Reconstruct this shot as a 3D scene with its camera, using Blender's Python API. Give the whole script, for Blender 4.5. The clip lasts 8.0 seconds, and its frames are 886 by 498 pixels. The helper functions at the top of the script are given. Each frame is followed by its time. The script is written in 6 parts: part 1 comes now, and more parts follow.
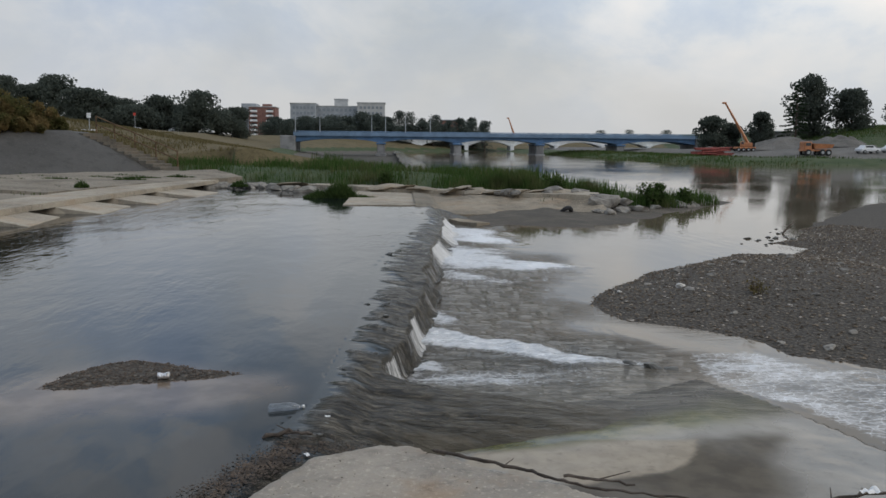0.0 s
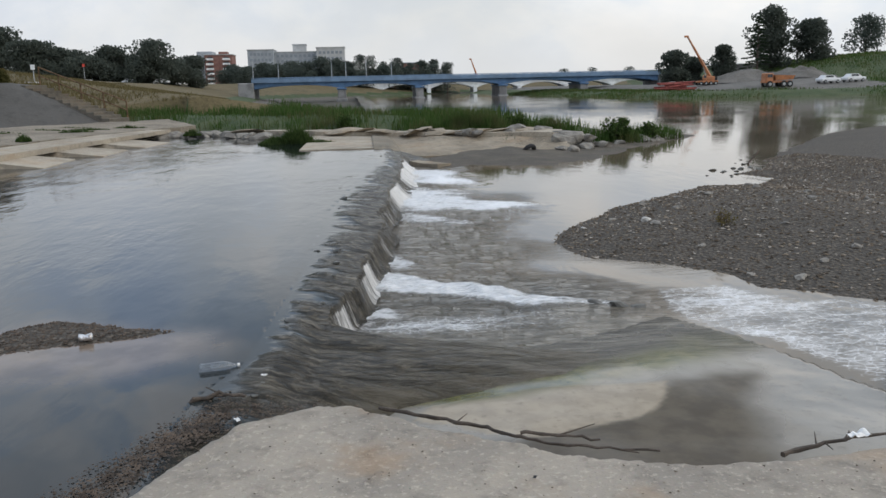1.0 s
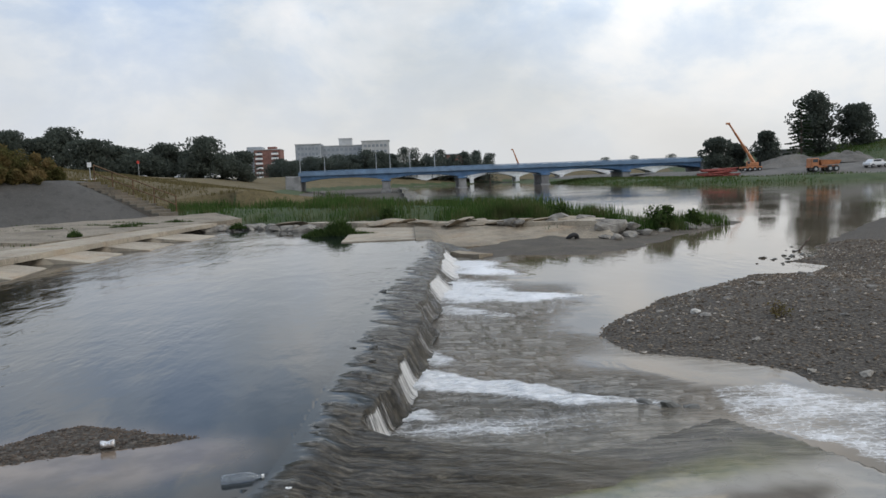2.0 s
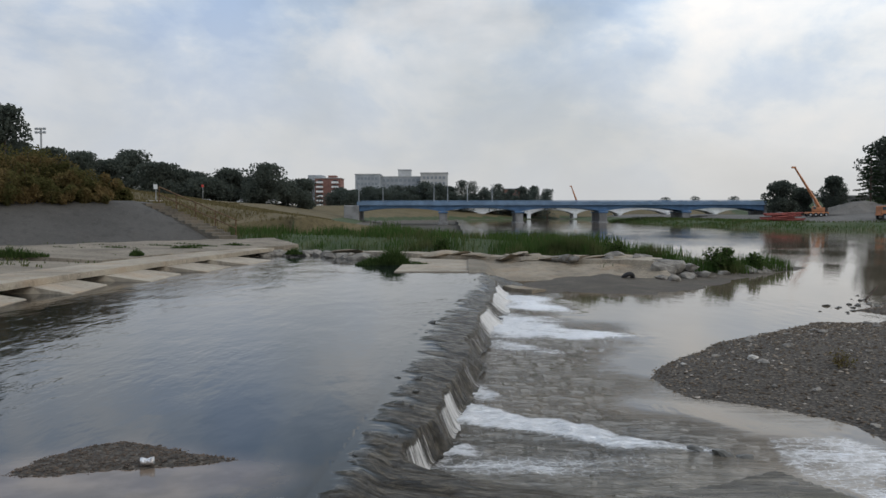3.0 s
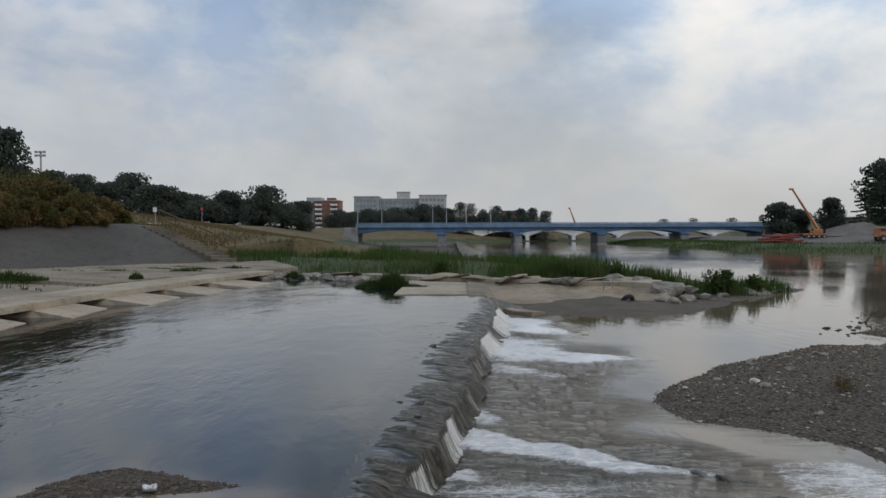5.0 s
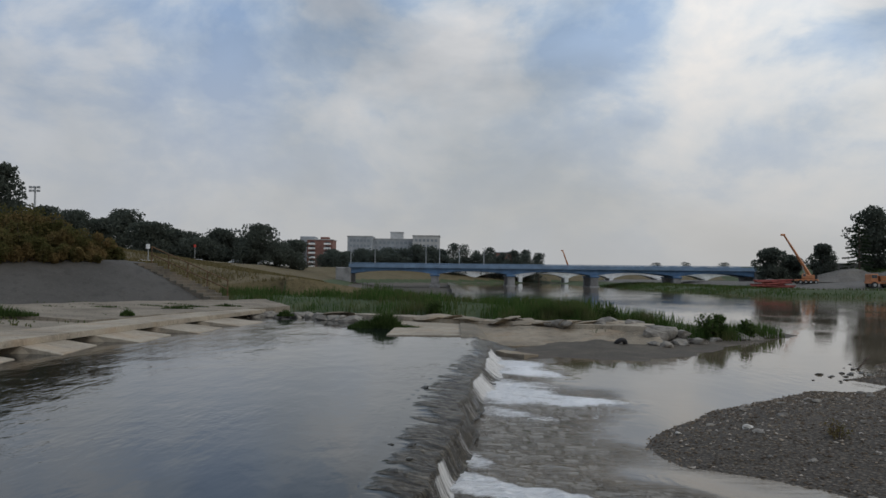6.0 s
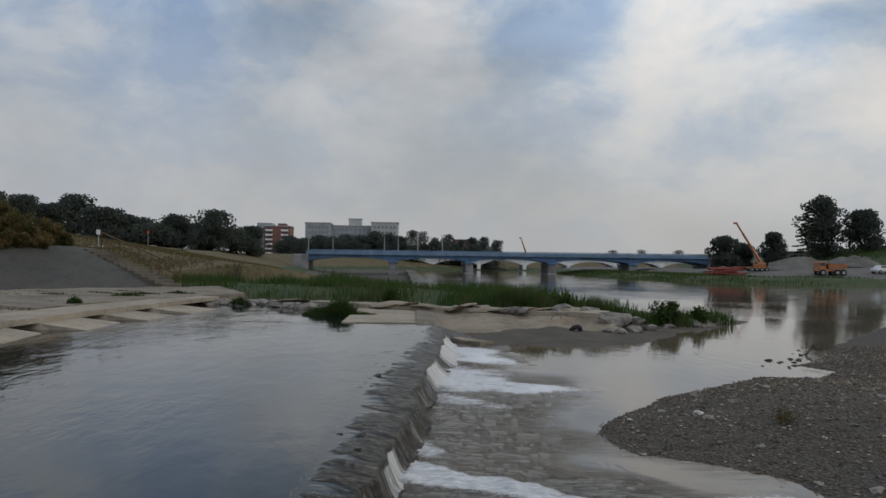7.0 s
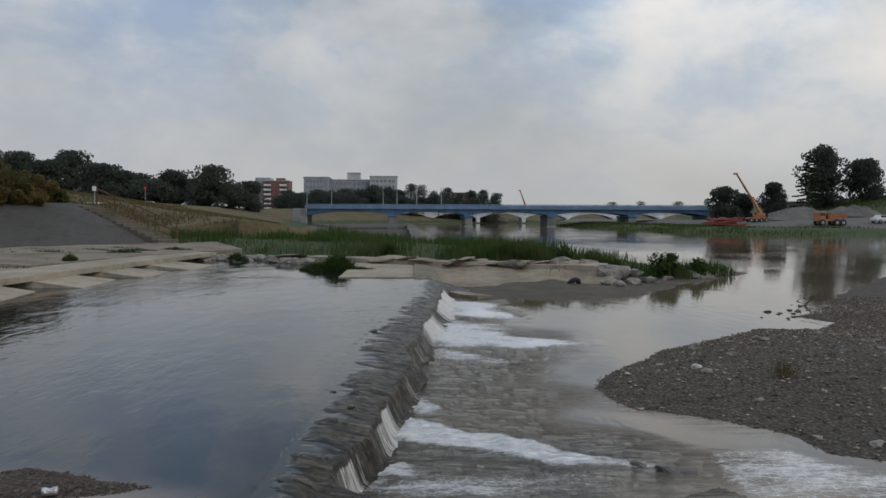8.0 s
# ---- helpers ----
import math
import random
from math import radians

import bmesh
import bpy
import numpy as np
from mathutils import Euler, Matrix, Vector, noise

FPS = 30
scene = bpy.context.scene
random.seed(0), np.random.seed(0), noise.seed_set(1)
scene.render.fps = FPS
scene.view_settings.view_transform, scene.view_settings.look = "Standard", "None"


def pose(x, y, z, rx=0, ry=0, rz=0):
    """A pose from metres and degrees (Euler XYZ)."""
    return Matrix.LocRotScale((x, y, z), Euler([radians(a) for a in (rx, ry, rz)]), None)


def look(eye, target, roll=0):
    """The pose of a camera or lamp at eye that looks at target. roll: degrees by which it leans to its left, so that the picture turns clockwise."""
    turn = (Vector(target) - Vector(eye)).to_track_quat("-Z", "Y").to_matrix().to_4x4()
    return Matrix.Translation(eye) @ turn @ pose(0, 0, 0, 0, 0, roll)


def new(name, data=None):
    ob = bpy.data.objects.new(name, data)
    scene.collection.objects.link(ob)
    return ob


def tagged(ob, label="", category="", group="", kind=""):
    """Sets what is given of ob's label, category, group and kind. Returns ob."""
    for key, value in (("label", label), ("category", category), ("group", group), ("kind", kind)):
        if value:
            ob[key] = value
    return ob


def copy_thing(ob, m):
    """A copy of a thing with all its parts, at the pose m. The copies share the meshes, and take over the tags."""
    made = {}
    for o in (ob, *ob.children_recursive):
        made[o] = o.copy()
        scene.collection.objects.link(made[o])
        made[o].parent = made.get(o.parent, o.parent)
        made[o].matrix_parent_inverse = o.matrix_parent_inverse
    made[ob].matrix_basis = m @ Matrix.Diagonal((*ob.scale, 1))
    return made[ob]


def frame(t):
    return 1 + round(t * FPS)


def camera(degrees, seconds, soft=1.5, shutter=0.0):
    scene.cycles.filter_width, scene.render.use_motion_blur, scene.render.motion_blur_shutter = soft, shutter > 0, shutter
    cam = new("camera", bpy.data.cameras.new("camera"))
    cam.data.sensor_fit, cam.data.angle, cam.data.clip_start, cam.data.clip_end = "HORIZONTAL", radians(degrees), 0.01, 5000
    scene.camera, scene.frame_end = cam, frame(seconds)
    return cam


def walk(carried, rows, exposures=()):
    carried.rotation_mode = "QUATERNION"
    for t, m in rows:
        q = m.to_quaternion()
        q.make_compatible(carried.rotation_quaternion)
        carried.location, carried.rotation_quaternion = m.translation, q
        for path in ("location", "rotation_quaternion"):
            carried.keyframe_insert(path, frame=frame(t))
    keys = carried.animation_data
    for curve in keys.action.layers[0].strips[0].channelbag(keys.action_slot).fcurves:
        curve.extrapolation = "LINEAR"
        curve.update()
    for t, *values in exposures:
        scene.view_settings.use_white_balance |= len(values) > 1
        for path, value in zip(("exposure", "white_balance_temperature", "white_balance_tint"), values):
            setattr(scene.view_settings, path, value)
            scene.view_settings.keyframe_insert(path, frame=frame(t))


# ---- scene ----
cam = camera(57.2, 8.0, soft=1.5)
# time, eye, tilt, lean, turn
PATH = [
    (0, (-0.330, -0.965, 2.331), -7.375, 0.488, -3.752),
    (0.5, (-0.119, -0.823, 2.196), -11.366, -0.980, -4.181),
    (1, (-0.092, -0.323, 2.173), -11.286, -1.290, -6.014),
    (1.5, (-0.078, -0.104, 2.194), -7.981, -4.445, -6.228),
    (2, (0.009, 0.015, 2.202), -4.962, -2.191, -3.077),
    (2.2, (0.029, 0.078, 2.196), -3.728, -0.690, -1.798),
    (3.5, (0.096, 0.113, 2.167), -2.430, -0.470, 1.325),
    (4, (0.113, 0.084, 2.204), -2.253, -0.469, 1.156),
    (4.5, (0.067, 0.092, 2.200), -1.924, -0.433, 0.797),
    (6, (0.021, 0.059, 2.209), 1.869, 0.598, 0.174),
    (6.5, (0.079, 0.075, 2.214), 2.808, 0.956, -0.659),
    (7, (0.126, 0.250, 2.203), 0.988, 0.703, -2.739),
    (7.5, (0.282, 0.605, 2.192), -1.231, 0.298, -5.163),
    (8, (0.218, 0.505, 2.217), -2.297, 0.178, -2.800),
]
walk(cam, [(t, Matrix.Translation(eye) @ pose(0, 0, 0, 0, 0, turn) @ pose(0, 0, 0, 90 + tilt) @ pose(0, 0, 0, 0, 0, lean))
           for t, eye, tilt, lean, turn in PATH],
     exposures=[(0.0, -0.15), (0.5, -0.08), (1.0, 0.24), (2.0, 0.15), (3.5, -0.18), (5.0, -0.32), (7.0, -0.58), (8.0, -0.45)])

# ---- sky and light ----
SUN_EL, SUN_AZ = 38.0, 115.0  # degrees; azimuth clockwise from +y
world = bpy.data.worlds.new("sky")
scene.world = world
world.use_nodes = True
wn, wl = world.node_tree.nodes, world.node_tree.links
wn.clear()
w_out = wn.new("ShaderNodeOutputWorld")
w_bg = wn.new("ShaderNodeBackground")
w_sky = wn.new("ShaderNodeTexSky")
w_sky.sky_type, w_sky.sun_disc = "NISHITA", False
w_sky.sun_elevation, w_sky.sun_rotation = radians(SUN_EL), radians(SUN_AZ)
w_sky.dust_density, w_sky.air_density = 3.0, 1.2
w_co = wn.new("ShaderNodeTexCoord")
w_sep = wn.new("ShaderNodeSeparateXYZ")
wl.new(w_co.outputs["Generated"], w_sep.inputs[0])


def w_math(op, a, b=None):
    n = wn.new("ShaderNodeMath")
    n.operation = op
    for k, v in enumerate((a, b)):
        if v is None:
            continue
        if isinstance(v, (int, float)):
            n.inputs[k].default_value = v
        else:
            wl.new(v, n.inputs[k])
    return n.outputs[0]


# cloud layer: direction of sight, flattened so that the clouds lie level
w_cmb = wn.new("ShaderNodeCombineXYZ")
wl.new(w_sep.outputs[0], w_cmb.inputs[0])
wl.new(w_sep.outputs[1], w_cmb.inputs[1])
wl.new(w_math("MULTIPLY", w_sep.outputs[2], 1.6), w_cmb.inputs[2])


def w_noise(scale, detail, rough, off, dist=0.0):
    mp = wn.new("ShaderNodeMapping")
    mp.inputs["Location"].default_value = off
    wl.new(w_cmb.outputs[0], mp.inputs[0])
    n = wn.new("ShaderNodeTexNoise")
    n.inputs["Scale"].default_value = scale
    n.inputs["Detail"].default_value = detail
    n.inputs["Roughness"].default_value = rough
    n.inputs["Distortion"].default_value = dist
    wl.new(mp.outputs[0], n.inputs["Vector"])
    return n.outputs["Fac"]


def w_ramp(fac, stops):
    r = wn.new("ShaderNodeValToRGB")
    r.color_ramp.elements[0].position, r.color_ramp.elements[0].color = stops[0][0], (*stops[0][1], 1)
    r.color_ramp.elements[1].position, r.color_ramp.elements[1].color = stops[-1][0], (*stops[-1][1], 1)
    for p, c in stops[1:-1]:
        e = r.color_ramp.elements.new(p)
        e.color = (*c, 1)
    wl.new(fac, r.inputs[0])
    return r.outputs[0]


def w_mix(fac, a, b):
    m = wn.new("ShaderNodeMix")
    m.data_type = "RGBA"
    if isinstance(fac, (int, float)):
        m.inputs[0].default_value = fac
    else:
        wl.new(fac, m.inputs[0])
    for k, v in ((6, a), (7, b)):
        if isinstance(v, tuple):
            m.inputs[k].default_value = (*v, 1)
        else:
            wl.new(v, m.inputs[k])
    return m.outputs[2]


w_scaled = wn.new("ShaderNodeVectorMath")
w_scaled.operation = "SCALE"
w_scaled.inputs["Scale"].default_value = 0.08
wl.new(w_sky.outputs[0], w_scaled.inputs[0])
w_cloud = w_ramp(w_noise(5.2, 9, 0.56, (3.1, 2.6, 0.4), 0.25),
                 [(0.36, (0.44, 0.58, 0.80)), (0.45, (0.61, 0.72, 0.87)), (0.52, (0.84, 0.88, 0.93)), (0.63, (1.03, 1.00, 0.98))])
w_cover = w_ramp(w_noise(2.6, 6, 0.5, (1.3, 7.1, 0.2), 0.3), [(0.38, (0.45, 0.45, 0.45)), (0.58, (0.98, 0.98, 0.98))])
w_all = w_mix(w_cover, w_scaled.outputs[0], w_cloud)
# thinner cloud, and so brighter, towards the hidden sun
w_side = w_ramp(w_math("ADD", w_math("MULTIPLY", w_sep.outputs[0], 0.5), 0.5), [(0.25, (0.82, 0.87, 0.95)), (0.5, (1.02, 1.05, 1.08)), (0.75, (1.36, 1.34, 1.30))])
w_mul = wn.new("ShaderNodeMix")
w_mul.data_type, w_mul.blend_type = "RGBA", "MULTIPLY"
w_mul.inputs[0].default_value = 1.0
wl.new(w_all, w_mul.inputs[6])
wl.new(w_side, w_mul.inputs[7])
w_all = w_mul.outputs[2]
# haze towards the skyline, slightly warm
w_haze = w_ramp(w_sep.outputs[2], [(0.0, (0.93, 0.93, 0.93)), (0.10, (0.70, 0.70, 0.70)), (0.30, (0.0, 0.0, 0.0))])
w_all = w_mix(w_haze, w_all, (0.645, 0.65, 0.65))
wl.new(w_all, w_bg.inputs[0])
w_bg.inputs[1].default_value = 1.0
wl.new(w_bg.outputs[0], w_out.inputs[0])

sun = new("sun", bpy.data.lights.new("sun", "SUN"))
sun.data.energy, sun.data.angle, sun.data.color = 0.35, radians(18), (1.0, 0.95, 0.88)
az, el = radians(SUN_AZ), radians(SUN_EL)
sun_from = Vector((math.sin(az) * math.cos(el), math.cos(az) * math.cos(el), math.sin(el)))
sun.matrix_world = look(sun_from * 200, (0, 0, 0))


# ---- materials ----
class Mat:
    """A node material with a Principled surface and short ways to wire it."""

    def __init__(self, name, rough=0.8, metal=0.0, ior=1.45):
        self.m = bpy.data.materials.new(name)
        self.m.use_nodes = True
        self.t = self.m.node_tree
        self.b = self.t.nodes["Principled BSDF"]
        self.b.inputs["Roughness"].default_value = rough
        self.b.inputs["Metallic"].default_value = metal
        self.b.inputs["IOR"].default_value = ior
        self.co = self.t.nodes.new("ShaderNodeTexCoord").outputs["Object"]
        self.pos = self.t.nodes.new("ShaderNodeNewGeometry").outputs["Position"]

    def put(self, v, socket):
        if isinstance(v, (int, float)):
            socket.default_value = v
        elif isinstance(v, tuple):
            socket.default_value = (*v, 1) if len(socket.default_value) == 4 else v
        else:
            self.t.links.new(v, socket)

    def noise(self, scale, detail=4, rough=0.55, stretch=(1, 1, 1), dist=0.0, turn=0.0, vec=None):
        mp = self.t.nodes.new("ShaderNodeMapping")
        mp.inputs["Scale"].default_value = stretch
        mp.inputs["Rotation"].default_value = (0, 0, radians(turn))
        self.t.links.new(vec or self.pos, mp.inputs[0])
        n = self.t.nodes.new("ShaderNodeTexNoise")
        for k, v in (("Scale", scale), ("Detail", detail), ("Roughness", rough), ("Distortion", dist)):
            n.inputs[k].default_value = v
        self.t.links.new(mp.outputs[0], n.inputs["Vector"])
        return n.outputs["Fac"]

    def cells(self, scale, feature="F1", vec=None):
        n = self.t.nodes.new("ShaderNodeTexVoronoi")
        n.feature = feature
        n.inputs["Scale"].default_value = scale
        self.t.links.new(vec or self.pos, n.inputs["Vector"])
        return n

    def ramp(self, fac, stops):
        r = self.t.nodes.new("ShaderNodeValToRGB")
        r.color_ramp.elements[0].position, r.color_ramp.elements[0].color = stops[0][0], (*stops[0][1], 1)
        r.color_ramp.elements[1].position, r.color_ramp.elements[1].color = stops[-1][0], (*stops[-1][1], 1)
        for p, c in stops[1:-1]:
            e = r.color_ramp.elements.new(p)
            e.color = (*c, 1)
        self.t.links.new(fac, r.inputs[0])
        return r.outputs[0]

    def gray(self, fac, lo, hi, a=0.0, b=1.0):
        n = self.t.nodes.new("ShaderNodeMapRange")
        n.interpolation_type = "SMOOTHSTEP"
        self.put(fac, n.inputs[0])
        for k, v in enumerate((lo, hi, a, b)):
            n.inputs[k + 1].default_value = v
        return n.outputs[0]

    def math(self, op, a, b=None):
        n = self.t.nodes.new("ShaderNodeMath")
        n.operation = op
        self.put(a, n.inputs[0])
        if b is not None:
            self.put(b, n.inputs[1])
        return n.outputs[0]

    def mix(self, fac, a, b, mode="MIX"):
        m = self.t.nodes.new("ShaderNodeMix")
        m.data_type, m.blend_type = "RGBA", mode
        self.put(fac, m.inputs[0])
        self.put(a, m.inputs[6])
        self.put(b, m.inputs[7])
        return m.outputs[2]

    def attr(self, name):
        n = self.t.nodes.new("ShaderNodeAttribute")
        n.attribute_name = name
        return n.outputs["Fac"]

    def rand(self):
        return self.t.nodes.new("ShaderNodeObjectInfo").outputs["Random"]

    def island(self):
        return self.t.nodes.new("ShaderNodeNewGeometry").outputs["Random Per Island"]

    def color(self, v):
        self.put(v, self.b.inputs["Base Color"])
        return self

    def rough(self, v):
        self.put(v, self.b.inputs["Roughness"])
        return self

    def bump(self, height, strength=0.5, distance=0.02):
        n = self.t.nodes.new("ShaderNodeBump")
        n.inputs["Strength"].default_value = strength
        n.inputs["Distance"].default_value = distance
        self.t.links.new(height, n.inputs["Height"])
        if self.b.inputs["Normal"].links:
            self.t.links.new(self.b.inputs["Normal"].links[0].from_socket, n.inputs["Normal"])
        self.t.links.new(n.outputs[0], self.b.inputs["Normal"])
        return self


def plain(name, color, rough=0.7, metal=0.0, vary=0.25, scale=3.0):
    """A painted or natural surface with mottling at two scales and fine relief."""
    m = Mat(name, rough, metal)
    big, small = m.noise(scale, 5), m.noise(scale * 9, 4)
    dark = tuple(c * (1 - vary) for c in color)
    lite = tuple(min(1, c * (1 + vary)) for c in color)
    c = m.mix(m.gray(big, 0.35, 0.65), dark, lite)
    c = m.mix(m.gray(small, 0.4, 0.7, 0.0, 0.35), c, tuple(x * (1 - vary) for x in dark))
    m.color(c)
    m.bump(small, 0.25, 0.01)
    return m.m


# --- water ---
def water_material(name, deep, silt, ripple, turn, foam=False):
    m = Mat(name, 0.03, 0, 1.33)
    big = m.noise(0.25, 4)
    col = m.mix(m.gray(big, 0.35, 0.7), deep, silt)
    if not foam:
        col = m.mix(m.attr("shoal"), col, m.mix(m.gray(m.noise(2.5, 5), 0.35, 0.65), (0.15, 0.112, 0.082), (0.23, 0.178, 0.135)))
    wind = m.gray(m.noise(0.16, 3, 0.5, (1, 0.6, 1)), 0.44, 0.66, 0.30, 1.0)
    fine = m.noise(9.0, 3, 0.5, (1.0, 0.45, 1.0), 0.2, turn)
    wide = m.noise(2.4, 3, 0.5, (1.0, 0.35, 1.0), 0.3, turn)
    if not foam:
        wind = m.math("MULTIPLY", wind, m.attr("open"))
    if foam:
        f = m.attr("foam")
        lace = m.noise(11.0, 7, 0.7, (0.7, 1.8, 1), 0.5, 14)
        lace2 = m.noise(2.6, 5, 0.62, (0.45, 1.9, 1), 0.5, 14)
        bubbles = m.cells(9.0, "DISTANCE_TO_EDGE").outputs["Distance"]
        spots = m.math("ADD", m.math("MULTIPLY", lace, 0.5), m.math("MULTIPLY", lace2, 0.5))
        spots = m.math("ADD", spots, m.gray(bubbles, 0.0, 0.12, 0.05, -0.03))
        cover = m.gray(m.math("SUBTRACT", m.math("ADD", spots, f), 1.0), -0.20, 0.16)
        shallow = m.attr("shallow")
        col = m.mix(shallow, col, m.ramp(m.noise(6.5, 6, 0.7, (0.28, 1.7, 1), 0.4, 8), [(0.38, (0.085, 0.077, 0.06)), (0.5, (0.13, 0.116, 0.09)), (0.62, (0.19, 0.17, 0.135))]))
        col = m.mix(m.gray(m.attr("churn"), 0.05, 0.9, 0.0, 0.42), col, m.ramp(m.noise(4.0, 6, 0.68, (0.28, 1.7, 1), 0.5, 14), [(0.38, (0.05, 0.05, 0.046)), (0.49, (0.10, 0.097, 0.088)), (0.62, (0.21, 0.205, 0.19))]))
        col = m.mix(cover, col, m.ramp(lace, [(0.3, (0.66, 0.68, 0.69)), (0.6, (0.92, 0.93, 0.94))]))
        m.rough(m.gray(cover, 0.0, 1.0, 0.03, 0.75))
        wind = m.math("ADD", wind, m.math("MULTIPLY", m.attr("churn"), 2.2))
    m.color(col)
    if foam:
        chop = m.noise(5.5, 5, 0.62, (0.34, 1.6, 1), 0.5, 14)
        m.bump(m.math("MULTIPLY", chop, m.math("ADD", m.attr("churn"), m.math("MULTIPLY", m.attr("shallow"), 0.3))), 1.0, 0.16)
    m.bump(m.math("MULTIPLY", wide, wind), ripple, 0.05)
    m.bump(m.math("MULTIPLY", fine, wind), ripple, 0.018)
    return m.m


M_UPPER = water_material("river_water_calm", (0.010, 0.014, 0.016), (0.020, 0.024, 0.024), 0.62, 78)
M_LOWER = water_material("river_water_tail", (0.125, 0.10, 0.07), (0.20, 0.163, 0.118), 0.26, 20, True)


def chute_material():
    """Thin water sliding over a dark slimy crest and breaking white where it falls."""
    m = Mat("water_over_crest", 0.12, 0, 1.33)
    f = m.attr("foam")
    streak = m.noise(6.5, 8, 0.72, (0.5, 1.6, 1), 0.7, 14)
    thin = m.noise(13.0, 5, 0.7, (0.10, 1.7, 0.10), 0.25, 5)
    slime = m.ramp(streak, [(0.36, (0.010, 0.009, 0.006)), (0.46, (0.034, 0.029, 0.02)), (0.54, (0.08, 0.068, 0.048)), (0.64, (0.17, 0.148, 0.11))])
    smooth = m.mix(m.gray(m.noise(0.25, 4), 0.35, 0.7), (0.018, 0.024, 0.026), (0.04, 0.044, 0.042))
    slime = m.mix(m.attr("silt"), slime, m.ramp(m.noise(3.0, 6, 0.66, (0.4, 1.8, 1), 0.6, 10), [(0.3, (0.05, 0.043, 0.03)), (0.5, (0.115, 0.10, 0.072)), (0.7, (0.20, 0.175, 0.135))]))
    col = m.mix(m.attr("shallow"), smooth, slime)
    cover = m.gray(m.math("SUBTRACT", m.math("ADD", m.math("ADD", m.math("MULTIPLY", streak, 0.2), m.math("MULTIPLY", thin, 0.8)), f), 1.0), -0.10, 0.12)
    col = m.mix(cover, col, m.ramp(thin, [(0.3, (0.50, 0.48, 0.44)), (0.6, (0.90, 0.89, 0.87))]))
    m.color(col)
    m.rough(m.gray(cover, 0, 1, 0.10, 0.6))
    m.bump(m.math("MULTIPLY", streak, m.attr("shallow")), 0.9, 0.12)
    m.bump(m.math("MULTIPLY", thin, m.attr("shallow")), 0.4, 0.015)
    return m.m


M_CHUTE = chute_material()


def concrete(name, base, stain, rust=0.0, scale=1.0, rough=0.85):
    m = Mat(name, rough)
    big, mid, fine = m.noise(0.7 * scale, 6, 0.6), m.noise(5 * scale, 6, 0.65), m.noise(60 * scale, 4, 0.7)
    c = m.mix(m.gray(big, 0.38, 0.66), base, stain)
    c = m.mix(m.gray(mid, 0.50, 0.70, 0, 0.55), c, tuple(x * 0.55 for x in stain))
    grit = m.cells(38 * scale)
    c = m.mix(m.gray(grit.outputs["Distance"], 0.0, 0.5, 0.2, 0.0), c, m.mix(0.5, c, grit.outputs["Color"], "SOFT_LIGHT"))
    c = m.mix(m.gray(fine, 0.55, 0.75, 0, 0.5), c, tuple(x * 0.4 for x in base))
    c = m.mix(m.gray(m.noise(24 * scale, 5, 0.7), 0.53, 0.66, 0, 0.55), c, tuple(min(1, x * 1.45) for x in base))
    c = m.mix(m.gray(m.noise(2.2 * scale, 6, 0.7), 0.54, 0.72, 0, 0.45), c, tuple(x * 0.5 for x in stain))
    if rust:
        c = m.mix(m.gray(m.noise(1.3 * scale, 5, 0.6), 0.5, 0.72, 0, rust), c, (0.36, 0.22, 0.11))
    m.color(c)
    m.bump(mid, 0.6, 0.025)
    m.bump(m.noise(24 * scale, 5, 0.7), 0.6, 0.012)
    m.bump(fine, 0.6, 0.006)
    return m.m


M_SLAB = concrete("weathered_concrete", (0.38, 0.335, 0.275), (0.26, 0.232, 0.195), 0.4)
M_PALE = concrete("pale_concrete", (0.40, 0.35, 0.275), (0.28, 0.24, 0.185), 0.35, 0.5)
M_PAVE = concrete("dark_slope_paving", (0.082, 0.077, 0.07), (0.06, 0.056, 0.05), 0.0, 0.4)
M_DARKCON = concrete("stained_concrete", (0.25, 0.215, 0.165), (0.16, 0.14, 0.105), 0.2, 0.6)
M_STEP = concrete("dark_step_concrete", (0.15, 0.132, 0.105), (0.10, 0.088, 0.07), 0.1, 0.6)
M_WORN = concrete("worn_tan_concrete", (0.33, 0.28, 0.21), (0.19, 0.16, 0.118), 0.3, 0.55)


def gravel_material(name, a, b, scale):
    m = Mat(name, 0.9)
    cells, cells2 = m.cells(16 * scale), m.cells(38 * scale)
    big = m.noise(0.35, 5, 0.6)
    tint = m.mix(m.gray(big, 0.38, 0.62), a, b)
    c = m.mix(0.55, tint, m.ramp(m.noise(22 * scale, 3), [(0.3, (0.035, 0.033, 0.03)), (0.5, (0.10, 0.095, 0.085)), (0.7, (0.24, 0.225, 0.20))]))
    c = m.mix(m.gray(cells.outputs["Distance"], 0.25, 0.6, 0, 0.6), c, (0.03, 0.028, 0.025))
    m.color(c)
    m.bump(cells.outputs["Distance"], 0.9, -0.03)
    m.bump(cells2.outputs["Distance"], 0.7, -0.012)
    return m.m


M_GRAVEL = gravel_material("river_gravel", (0.10, 0.073, 0.046), (0.14, 0.105, 0.072), 1.0)


